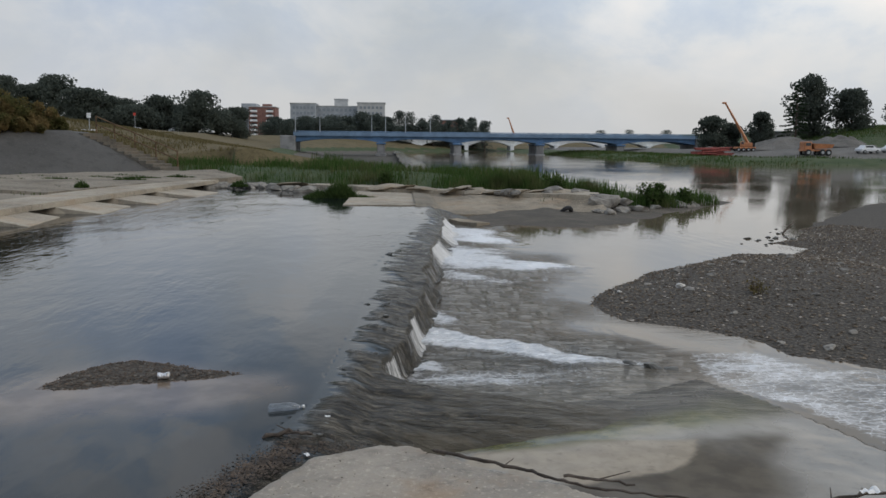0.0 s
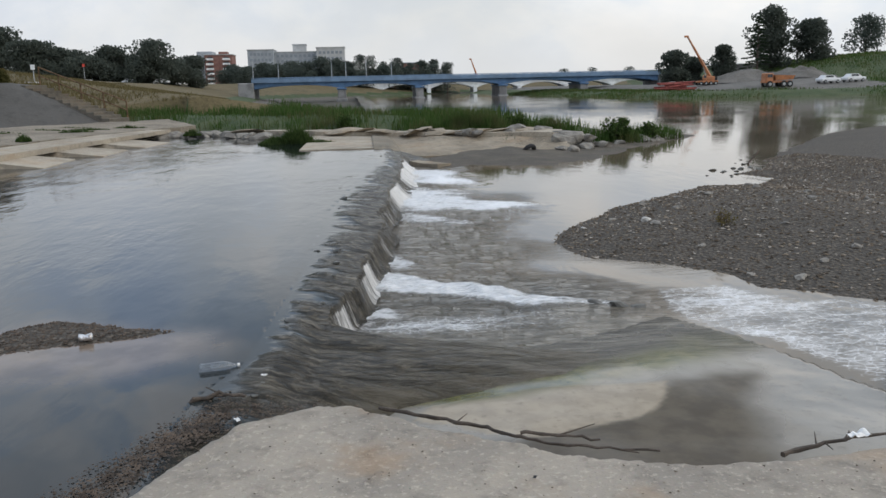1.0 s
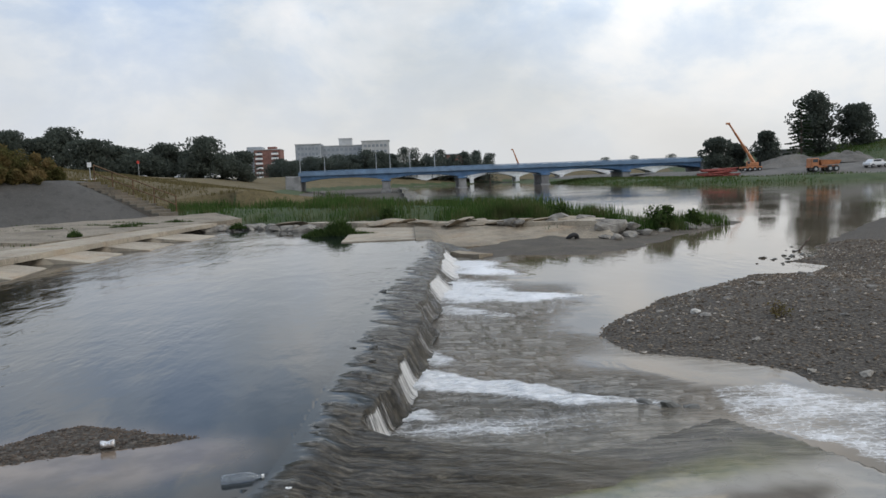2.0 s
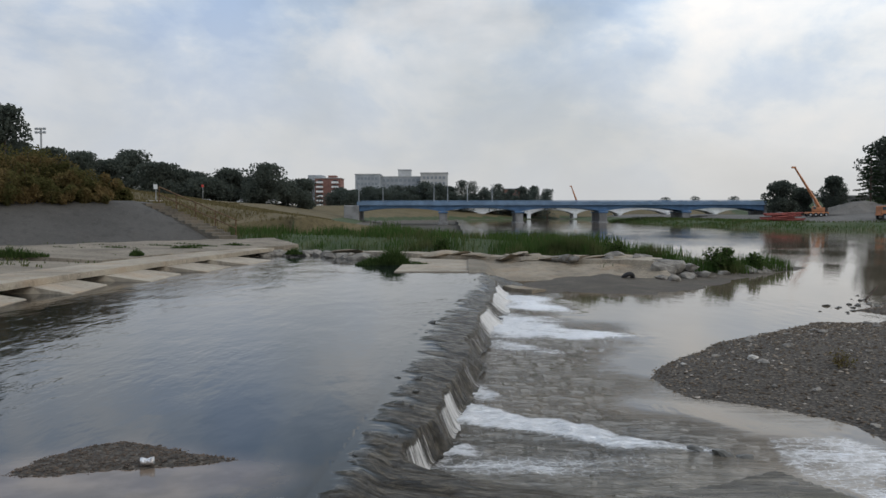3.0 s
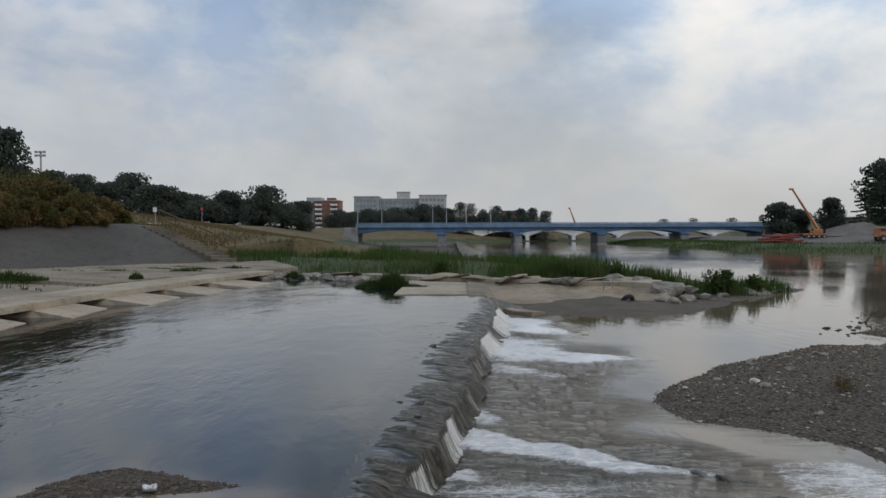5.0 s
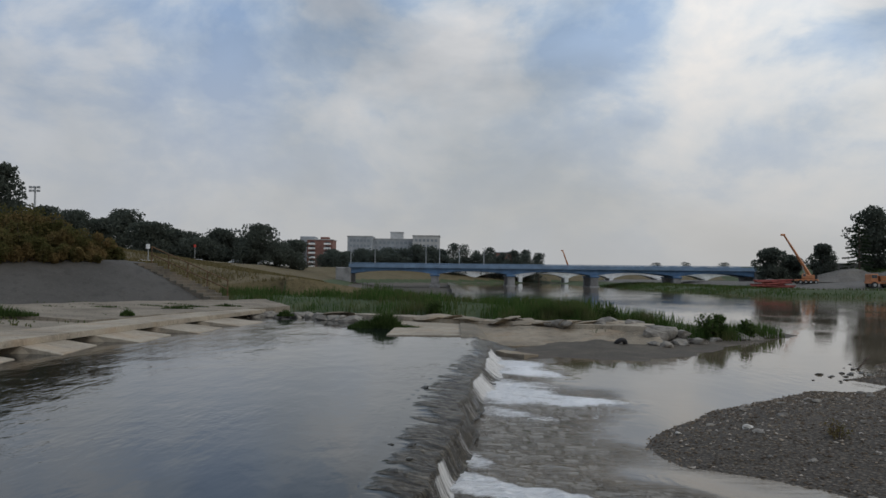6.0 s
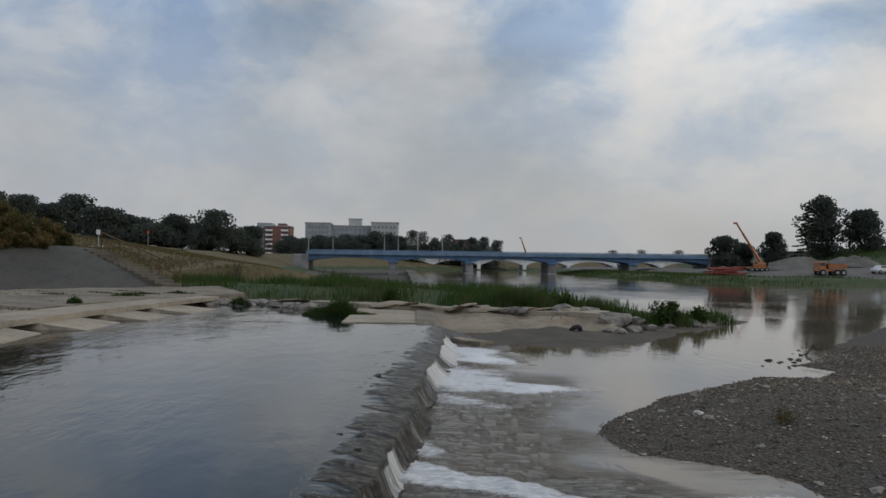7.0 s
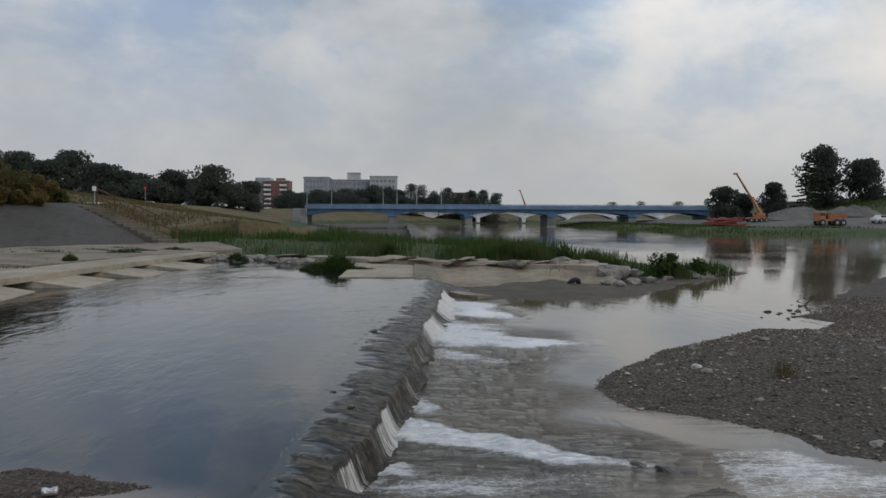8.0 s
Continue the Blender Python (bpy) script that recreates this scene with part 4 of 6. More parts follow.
for k, (x, top, w) in enumerate([(-136, 24.5, 15), (-124, 20.5, 15), (-114.7, 21.6, 11), (-106, 19.0, 13), (-99.5, 22.0, 12), (-91.0, 18.0, 13), (-84.5, 15.8, 12), (-80.0, 15.0, 12), (-75.0, 13.2, 12), (-69.3, 16.1, 11), (-63.5, 13.4, 11), (-58.4, 17.8, 11.5), (-52.0, 12.0, 11), (-46.6, 12.8, 9.5)]):
    y = 250 + 9 * math.sin(k * 2.1)
    z = ground_z(x, y)
    tree(x * y / 250, y, z, (top - 2.2) * y / 250 + 2.2 - z, w * 1.28, 100 + k, M_LEAF, "dark green leafy park tree on the levee", ROW, 7000, 0.02)
tree(-52.5, 95, ground_z(-52.5, 95), 15.0 - ground_z(-52.5, 95), 6.5, 140, M_LEAF, "tall dark tree behind the brush", "", 3600, 0.1)
tree(-57.5, 97, ground_z(-57.5, 97), 19.0 - ground_z(-57.5, 97), 9.5, 141, M_LEAF, "tall dark tree behind the brush", "", 3600, 0.1)
tree(-49.0, 99, ground_z(-49.0, 99), 10.2 - ground_z(-49.0, 99), 5.5, 142, M_LEAF, "small dark tree behind the brush", "", 2400, 0.1)

FAR = "wooded bank beyond the bridge"
for k, (x, top, w) in enumerate([(-47, 12.2, 11), (-41, 11.6, 11), (-35, 12.6, 11), (-29.5, 12.0, 11), (-24, 13.4, 11), (-18, 13.0, 11), (-12.5, 14.4, 12), (-6.5, 13.6, 11), (-1.5, 12.8, 10), (3.5, 15.2, 8), (8, 14.6, 7), (13, 12.2, 7), (18.6, 13.8, 7.5), (24, 11.4, 7), (29, 12.4, 8), (33.5, 12.8, 8), (38, 9.8, 6)]):
    y = 335 + 8 * math.sin(k * 1.7)
    z = max(ground_z(x, y), 0.0)
    tree(x * y / 340, y, z, top - z + 0.6, w, 160 + k, M_LEAF2, "hazy blue-green tree beyond the bridge", FAR, 2600, 0.03)
for k in range(22):
    x, y = -49 + 4.1 * k, 327 + 5 * math.sin(k * 2.3)
    z = max(ground_z(x, y), 0.0)
    tree(x, y, z, 10.6 + 1.4 * math.sin(k * 1.3) - z, 8.5, 420 + k, M_LEAF2, "low hazy tree beyond the bridge", FAR, 1800, 0.02)
for k, (x, top, w) in enumerate([(72, 12, 14), (150, 11.5, 16), (168, 12.5, 14), (182, 15.5, 15), (195, 12.8, 14), (207, 16.4, 15), (222, 12.5, 14), (240, 16.2, 16), (262, 13, 16), (285, 12.5, 18), (120, 10.5, 14), (98, 10.0, 12)]):
    z = ground_z(x, 700)
    tree(x, 700, z, top - z, w, 190 + k, M_LEAF2, "small hazy tree on the skyline", "skyline trees", 1200, 0.03)

# right bank
for x, y, top, w, s, lab in ((70.7, 176, 9.0, 7.6, 220, "round leafy tree behind the crane"), (76.5, 180, 7.6, 5.5, 221, "low leafy tree behind the crane"), (81.2, 175, 9.9, 6.2, 222, "round leafy tree behind the crane"), (98.3, 187, 19.3, 11.5, 223, "tall dense dark green tree on the bank"), (107.6, 185, 16.0, 10.0, 224, "broad dark green tree on the bank")):
    z = ground_z(x, y)
    tree(x, y, z, top - z, w, s, M_LEAF, lab, "", 7000, 0.08)
pine(92.6, 182, ground_z(92.6, 182), 16.8 - ground_z(92.6, 182), 8.0, 226, "dark open-branched pine beside taller trees")
tree(171, 262, ground_z(171, 262), 23 - ground_z(171, 262), 15, 227, M_LEAF2, "pale hazy tree on the embankment", "", 3000, 0.1)


def shrub(x, y, z, h, w, seed, mat, label, group="", leaves=1500, size=0.11, name="shrub"):
    r = np.random.default_rng(seed)
    ob = thing(name, x, y, z, label, "shrub", group)
    bm = bmesh.new()
    cs, rs = [], []
    for k in range(14):
        a, q = r.uniform(0, 6.28), r.uniform(0, 0.42) * w
        tip = (math.cos(a) * q, math.sin(a) * q, h * r.uniform(0.45, 0.95) * (1 - 0.5 * q / w))
        rod(bm, (tip[0] * 0.3, tip[1] * 0.3, -0.1), tip, 0.012 * h + 0.004, 0.004 * h + 0.002, 5)
        for u in (0.6, 1.0):
            cs.append((tip[0] * (0.3 + 0.7 * u), tip[1] * (0.3 + 0.7 * u), max(tip[2] * u - 0.12 * h, 0.08 * h)))
            rs.append(r.uniform(0.14, 0.22) * min(w, h * 1.3))
    part("stem", bm, M_BARK, ob)
    v, f = leaf_cloud(cs, rs, leaves, size, seed + 1, 0.9)
    mesh_from("foliage", v, f, [mat], ob, smooth=False)
    return ob


for k, (x, y, h, w) in enumerate([(-33, 50.5, 4.2, 5.0), (-30.2, 50.0, 4.0, 4.5), (-28.0, 50.8, 3.9, 4.2), (-26.2, 50.2, 3.7, 4.0), (-24.6, 51.0, 3.3, 3.6), (-23.2, 50.6, 2.7, 3.2), (-22.0, 51.2, 1.9, 2.6), (-21.2, 51.6, 1.2, 2.0), (-36, 49.6, 4.4, 5.0), (-40, 49, 4.4, 5.5), (-27.0, 52.6, 4.0, 4.2), (-30.5, 52.6, 4.3, 4.6)]):
    shrub(x, y, ground_z(x, y) - 0.1, h, w, 300 + k, M_BRUSH, "dense olive brown brush on the levee top", "brush on the levee", 7000, 0.10)
for k in range(9):
    t = k / 8
    x, y = -21.2 - 6.4 * t, 49.0 - 5.6 * t
    shrub(x, y, ground_z(x, y) - 0.15, 0.7 + 2.3 * t, 1.6 + 1.6 * t, 316 + k, M_BRUSH, "dense olive brown brush over the paved slope", "brush on the levee", 5000, 0.08)
shrub(11.3, 34.6, ground_z(11.3, 34.6), 1.35, 1.5, 332, M_WEED, "leafy green bush among reeds", "", 1500, 0.09, "bush")
shrub(7.2, 36.2, ground_z(7.2, 36.2), 0.9, 1.6, 336, M_WEED, "low leafy bush among reeds", "", 900, 0.07, "bush")
shrub(-0.6, 44.0, ground_z(-0.6, 44.0), 0.9, 1.4, 337, M_WEED, "low leafy bush in the bank grass", "", 900, 0.07, "bush")
shrub(13.1, 35.6, ground_z(13.1, 35.6), 0.95, 1.0, 333, M_WEED, "small leafy bush at the spit", "", 900, 0.08, "bush")
shrub(5.82, 12.15, ground_z(5.82, 12.15), 0.3, 0.42, 334, M_BRUSH, "small dry weed tuft on gravel", "", 260, 0.022, "weed")


def blades(name, spots, height, width, mat, label, seed, lean=0.35):
    """Grass as bent blades, two quads each."""
    r = np.random.default_rng(seed)
    p = np.asarray(spots)
    n = len(p)
    a = r.uniform(0, 6.28, n)
    h = height * r.uniform(0.45, 1.15, n) * p[:, 3]
    side = np.stack([np.cos(a), np.sin(a), np.zeros(n)], 1) * (width * r.uniform(0.6, 1.3, n))[:, None]
    tilt = np.stack([r.normal(size=n), r.normal(size=n), np.zeros(n)], 1) * (lean * h)[:, None] * 0.6
    b = p[:, :3]
    mid = b + tilt * 0.35 + np.array([0, 0, 1]) * (h * 0.6)[:, None]
    tip = b + tilt + np.array([0, 0, 1]) * h[:, None]
    v = np.stack([b - side, b + side, mid + side * 0.8, mid - side * 0.8, tip], 1).reshape(-1, 3)
    o = np.arange(n)[:, None] * 5
    f = [tuple(q) for q in (o + np.array([0, 1, 2, 3]))] + [tuple(q) for q in (o + np.array([3, 2, 4]))]
    ob = mesh_from(name, v, f, [mat], smooth=False)
    return tagged(ob, label, "grass", kind="stuff")


def scatter(n, x0, x1, y0, y1, keep, seed):
    r = np.random.default_rng(seed)
    x, y = r.uniform(x0, x1, n), r.uniform(y0, y1, n)
    z, k = ground_height(x, y)
    w = keep(x, y, k)
    m = w > r.uniform(0, 1, n)
    return np.stack([x, y, z - 0.03, 0.5 + 0.6 * w], 1)[m]


def strip(x, y, k):
    d = inside(x, y, FARBANK)
    return ((k == 5) & (y < 56 - 1.6 * np.minimum(x, 2))) * (0.15 + 0.85 * ease(fbm(x, y, 0.35, 3, 70), -0.25, 0.35)) * ease(d, 2.6, 4.5)


def tussock(x, y, z, w, d, h, n, seed, label):
    """A low grass clump at the water: bent blades under one base."""
    rr = np.random.default_rng(seed)
    q, a = rr.uniform(0, 1, n) ** 0.6, rr.uniform(0, 6.283, n)
    spots = np.stack([x + w * 0.5 * q * np.cos(a), y + d * 0.5 * q * np.sin(a), np.full(n, z), 1.05 - 0.75 * q], 1)
    blades("grass_clump", spots, h, 0.02, M_WEED, label, seed + 1, 0.55)


tussock(-2.5, 34.2, -0.06, 1.5, 1.3, 0.85, 2600, 330, "dark green grass clump growing out of the pool")
tussock(-3.3, 34.1, -0.06, 1.5, 1.0, 0.45, 1500, 332, "low dark green grass at the waterline")
tussock(-1.6, 34.0, -0.06, 1.8, 0.8, 0.25, 1100, 334, "low dark green grass at the waterline")
tussock(-7.9, 40.6, 0.1, 0.9, 0.6, 0.4, 400, 336, "small green grass tuft among rubble")
tussock(-17.2, 31.5, 0.46, 3.2, 0.8, 0.5, 900, 338, "green grass growing on the sandy bank")
for k, (x, y, w) in enumerate(((-17.6, 40.6, 2.6), (-15.0, 40.9, 3.0), (-13.0, 41.2, 2.2), (-16.2, 39.0, 2.4), (-12.9, 39.4, 1.6), (-18.6, 38.2, 2.0), (-14.4, 43.0, 2.6), (-11.4, 42.6, 1.8))):
    tussock(x, y, 0.47, w, 0.35, 0.2, 260, 350 + 2 * k, "low weeds in a crack of the bank")
tussock(-13.0, 33.4, 0.42, 0.6, 0.4, 0.4, 200, 340, "small green weed on the bank")


blades("grass", scatter(140000, -22, 18, 31, 100, strip, 71), 0.68, 0.02, M_BLADE, "long green grass along the far bank", 72)


def reeds(x, y, k):
    return np.clip(tongue(x, y, [(4.5, 37.0), (8.0, 35.3), (11.0, 35.2), (14.2, 37.2)], 2.1, 1.3), 0, 1) * (0.25 + 0.75 * ease(fbm(x, y, 0.7, 3, 73), -0.2, 0.35))


blades("reeds", scatter(70000, 2, 17, 32, 41, reeds, 74), 0.95, 0.015, M_BLADE, "tall green reeds on the spit", 75, 0.25)


def meadow(x, y, k):
    return ((k == 4) & (x < -12) & (y < 130)) * ease(fbm(x, y, 0.2, 3, 76), -0.5, 0.2)


M_STRAW = leaf_material("straw_blades", (0.12, 0.10, 0.045), (0.20, 0.165, 0.085))
blades("meadow_grass", scatter(50000, -60, -12, 48, 130, meadow, 77), 0.32, 0.04, M_STRAW, "dry straw-coloured meadow grass", 78)


def cracks(x, y, k):
    return (k == 3) * ease(np.abs(fbm(x, y * 2.0, 0.25, 3, 79)), 0.12, 0.0) * (x > -26) * 0.8 + tongue(x, y, [(-24, 26.5), (-16.5, 30.5)], 1.0, 0.7)


weed_spots = scatter(20000, -30, -10, 22, 49, cracks, 80)
weed_spots[:, 2] += 0.06 + 0.14 * ease(inside(weed_spots[:, 0], weed_spots[:, 1], LEFTBANK), 2, 12)
blades("bank_weeds", weed_spots, 0.13, 0.025, M_BLADE, "low weeds in the cracks of the bank", 81)


def right_turf(x, y, k):
    return ((k == 5) & (x > 40)) * ease(fbm(x, y, 0.08, 3, 82), -0.6, 0.1)


blades("bank_grass", scatter(90000, 42, 150, 105, 240, right_turf, 83), 0.55, 0.05, M_BLADE, "green bank grass across the water", 84)


# ---- bridges ----
def haunched(x0, x1, y, thick, top, mid, low, seg=18):
    """A girder whose underside sinks towards its two supports."""
    bm = bmesh.new()
    rows_ = []
    for k in range(seg + 1):
        s = k / seg
        x = x0 + (x1 - x0) * s
        under = mid - (mid - low) * abs(2 * s - 1) ** 2.4
        rows_.append([bm.verts.new(p) for p in ((x, y, under), (x, y, top), (x, y + thick, top), (x, y + thick, under))])
    for a, b in zip(rows_, rows_[1:]):
        for q in range(4):
            bm.faces.new((a[q], b[q], b[(q + 1) % 4], a[(q + 1) % 4]))
    bm.faces.new(rows_[0][::-1])
    bm.faces.new(rows_[-1])
    bmesh.ops.recalc_face_normals(bm, faces=bm.faces)
    return bm


def blue_bridge():
    y = 220.0
    ob = thing("road_bridge", 0, 0, 0, "long blue haunched-girder road bridge on concrete piers", "bridge")
    xs = [-26.0, -2.8, 17.8, 40.3, 62.6, 84.0]
    for a, b in zip(xs, xs[1:]):
        for off in (0.0, 3.6, 7.2, 10.4):
            part("girder", haunched(a, b, y + off, 0.5, 4.15, 3.45, 2.45), M_BLUE, ob)
        bm = bmesh.new()
        box(bm, (a + b) / 2, y + 5.4, 4.38, b - a, 12.6, 0.42)
        part("deck", bm, M_BLUED, ob)
        for side in (-0.8, 11.5):
            bm = bmesh.new()
            box(bm, (a + b) / 2, y + side, 4.85, b - a, 0.25, 0.62)
            part("parapet", bm, M_BLUED, ob)
            bm = bmesh.new()
            rod(bm, (a, y + side, 5.42), (b, y + side, 5.42), 0.06)
            for k in range(10):
                x = a + (b - a) * (k + 0.5) / 10
                rod(bm, (x, y + side, 5.1), (x, y + side, 5.42), 0.05)
            part("railing", bm, M_BLUED, ob)
    for x in xs[1:-1]:
        bm = bmesh.new()
        box(bm, x, y + 5.4, 0.4, 2.1, 12.0, 3.8, 0.15)
        pr = part("pier", bm, M_PIER, ob)
        bm = bmesh.new()
        box(bm, x, y + 5.4, 2.28, 2.6, 12.6, 0.42, 0.08)
        part("pier_cap", bm, M_BLUE, pr)
        bm = bmesh.new()
        box(bm, x, y + 5.4, -0.9, 2.8, 13.2, 1.3, 0.2)
        part("footing", bm, M_PIER, pr)
    for x in (xs[0] - 1.5, xs[-1] + 1.5):
        bm = bmesh.new()
        box(bm, x, y + 5.4, 1.6, 4.0, 13.0, 5.2, 0.2)
        part("abutment", bm, M_PIER, ob)
    return ob


blue_bridge()


def white_bridge():
    y = 322.0
    ob = thing("arch_bridge", 0, 0, 0, "pale concrete bridge with low arches behind the blue one", "bridge")
    xs = [-7.0, 11.4, 29.8, 48.0, 65.7, 84.4, 103.2, 122]
    for a, b in zip(xs, xs[1:]):
        for off in (0.0, 8.0):
            part("arch", haunched(a, b, y + off, 0.8, 4.6, 3.3, 1.2, 16), M_WHITE, ob)
        bm = bmesh.new()
        box(bm, (a + b) / 2, y + 4.4, 4.5, b - a, 10.4, 0.4)
        part("deck", bm, M_WHITE, ob)
    for x in xs:
        bm = bmesh.new()
        box(bm, x, y + 4.4, 0.6, 1.5, 9.8, 3.6, 0.15)
        part("pier", bm, M_WHITE, ob)


white_bridge()


def street_lamp(x, y, z, h, label="slim grey street lamp on the bridge", group="bridge lamps"):
    ob = thing("street_lamp", x, y, z, label, "lamp", group)
    bm = bmesh.new()
    rod(bm, (0, 0, -0.3), (0, 0, h), 0.13, 0.08)
    part("pole", bm, M_STEEL, ob)
    bm = bmesh.new()
    rod(bm, (0, 0, h), (0, -1.2, h + 0.25), 0.06)
    part("arm", bm, M_STEEL, ob)
    bm = bmesh.new()
    box(bm, 0, -1.45, h + 0.25, 0.3, 0.7, 0.18, 0.04)
    part("lamp_head", bm, M_STEEL, ob)
    return ob


lamp = street_lamp(-25.5, 219.6, 5.3, 4.2)
for x in (-20.0, -5.5, -1.6, 4.0, 11.0):
    copy_thing(lamp, pose(x, 231.4, 5.1))


def floodlight(x, y, z, h):
    ob = thing("floodlight_mast", x, y, z, "tall sports floodlight mast behind the levee", "lamp")
    bm = bmesh.new()
    rod(bm, (0, 0, -0.3), (0, 0, h), 0.28, 0.16)
    part("mast", bm, M_STEEL, ob)
    bm = bmesh.new()
    for k in range(2):
        box(bm, 0, 0, h - 0.2 - 0.7 * k, 2.0, 0.12, 0.12)
    part("crossbar", bm, M_STEEL, ob)
    for k in range(6):
        bm = bmesh.new()
        box(bm, -0.8 + 0.8 * (k % 3), -0.25, h - 0.2 - 0.7 * (k // 3), 0.6, 0.3, 0.45, 0.05)
        part("floodlight", bm, M_STEEL, ob)


floodlight(-81.2, 160, ground_z(-81.2, 160), 19.0 - ground_z(-81.2, 160))


# ---- buildings ----
# paler copy of the window glass; the air's haze is mixed into its colour
M_GLASS2 = plain("haze_paled_window_glass", (0.24, 0.27, 0.30), 0.3, 0, 0.1, 1.0)


def windows_on(ob, x0, x1, y, z0, z1, cols, rows_n, w, h, sill=False, glass=None):
    """One window a part, set into the wall plane with a frame proud of it."""
    for c in range(cols):
        for r in range(rows_n):
            x = x0 + (x1 - x0) * (c + 0.5) / cols
            z = z0 + (z1 - z0) * (r + 0.5) / rows_n
            bm = bmesh.new()
            box(bm, x, y - 0.03, z, w, 0.10, h)
            win = part("window", bm, glass or M_GLASS, ob)
            if sill:
                bm = bmesh.new()
                box(bm, x, y - 0.20, z - h / 2 - 0.12, w + 0.3, 0.4, 0.16)
                part("sill", bm, M_WHITE, win)


def brick_flats():
    y = 420.0
    ob = thing("apartment_building", 0, 0, 0, "red brick apartment block with white balconies", "building")
    bm = bmesh.new()
    box(bm, -65.0, y + 7, 12.2, 13.2, 14, 15.6, 0.1)
    part("wall", bm, M_BRICK, ob)
    bm = bmesh.new()
    box(bm, -72.5, y + 12, 13.2, 7.5, 12, 17.6, 0.1)
    part("rear_wing", bm, M_OFFICE, ob)
    bm = bmesh.new()
    box(bm, -63.2, y + 7, 20.8, 4.2, 6, 1.8, 0.1)
    part("lift_house", bm, M_BRICK, ob)
    bm = bmesh.new()
    box(bm, -65.0, y + 7, 20.15, 13.8, 14.6, 0.35)
    part("parapet", bm, M_OFFICE2, ob)
    windows_on(ob, -70.8, -67.0, y, 5.5, 19.6, 1, 6, 2.4, 1.3)
    windows_on(ob, -63.0, -59.2, y, 5.5, 19.6, 1, 6, 2.4, 1.3)
    for r in range(6):
        for cx in (-69.0, -61.0):
            z = 5.5 + 14.1 * (r + 0.12) / 6
            bm = bmesh.new()
            box(bm, cx, y - 0.7, z, 3.6, 1.3, 0.18)
            b = part("balcony", bm, M_WHITE, ob)
            bm = bmesh.new()
            box(bm, cx, y - 1.3, z + 0.5, 3.6, 0.08, 0.7)
            part("balustrade", bm, M_WHITE, b)


brick_flats()


def hospital():
    y = 480.0
    ob = thing("office_building", 0, 0, 0, "large hazy grey institutional building behind trees", "building")
    for x0, x1, top, mat, dep, nm in ((-58, -43.5, 25.0, M_OFFICE, 20, "wing"), (-43.5, -19.4, 23.8, M_OFFICE, 26, "main_block"), (-33.4, -25.8, 28.2, M_OFFICE2, 10, "plant_room"), (-19.4, -3.4, 25.7, M_OFFICE2, 18, "wing")):
        bm = bmesh.new()
        yy = y + dep / 2 + {"wing": 0, "main_block": 6, "plant_room": 12}[nm]
        box(bm, (x0 + x1) / 2, yy, top / 2 + 2, x1 - x0, dep, top - 4, 0.1)
        w = part(nm, bm, mat, ob)
        bm = bmesh.new()
        box(bm, (x0 + x1) / 2, yy, top - 0.05, x1 - x0 + 0.6, dep + 0.6, 0.5)
        part("cornice", bm, M_OFFICE2, w)
    windows_on(ob, -57, -44.5, y, 8, 24, 6, 5, 1.4, 1.5, glass=M_GLASS2)
    windows_on(ob, -43, -20, y + 6, 8, 23, 9, 5, 1.5, 1.5, glass=M_GLASS2)
    windows_on(ob, -18.5, -4.5, y, 8, 24.5, 6, 5, 1.5, 1.5, glass=M_GLASS2)


hospital()


def brick_house():
    y = 400.0
    ob = thing("apartment_building", 0, 0, 0, "low brown brick building among trees", "building")
    bm = bmesh.new()
    box(bm, 30, y + 6, 7.6, 10.5, 12, 12.2, 0.1)
    part("wall", bm, M_BRICK, ob)
    bm = bmesh.new()
    box(bm, 30, y + 6, 13.85, 11.1, 12.6, 0.4)
    part("roof", bm, M_OFFICE, ob)
    windows_on(ob, 25.5, 34.5, y, 4, 13, 4, 4, 1.2, 1.2)


brick_house()


def far_wall():
    x, y = 100.0, 203.0
    z = ground_z(x, y)
    ob = thing("low_shed", 0, 0, 0, "low dark shed with a pale flat roof", "shed")
    bm = bmesh.new()
    box(bm, x - 2, y, z + 0.5, 11, 5, 1.8, 0.05)
    part("wall", bm, M_PIER, ob)
    bm = bmesh.new()
    box(bm, x - 2.5, y, z + 1.5, 12.5, 6, 0.2)
    part("roof", bm, M_WHITE, ob)


far_wall()


# ---- building site on the right bank ----
def wheel(parent, x, y, z, r, w):
    bm = bmesh.new()
    rod(bm, (x, y - w / 2, z), (x, y + w / 2, z), r, r, 16)
    t = part("wheel", bm, M_TYRE, parent)
    bm = bmesh.new()
    rod(bm, (x, y - w / 2 - 0.03, z), (x, y + w / 2 + 0.03, z), r * 0.5, r * 0.5, 12)
    part("rim", bm, M_STEEL, t)


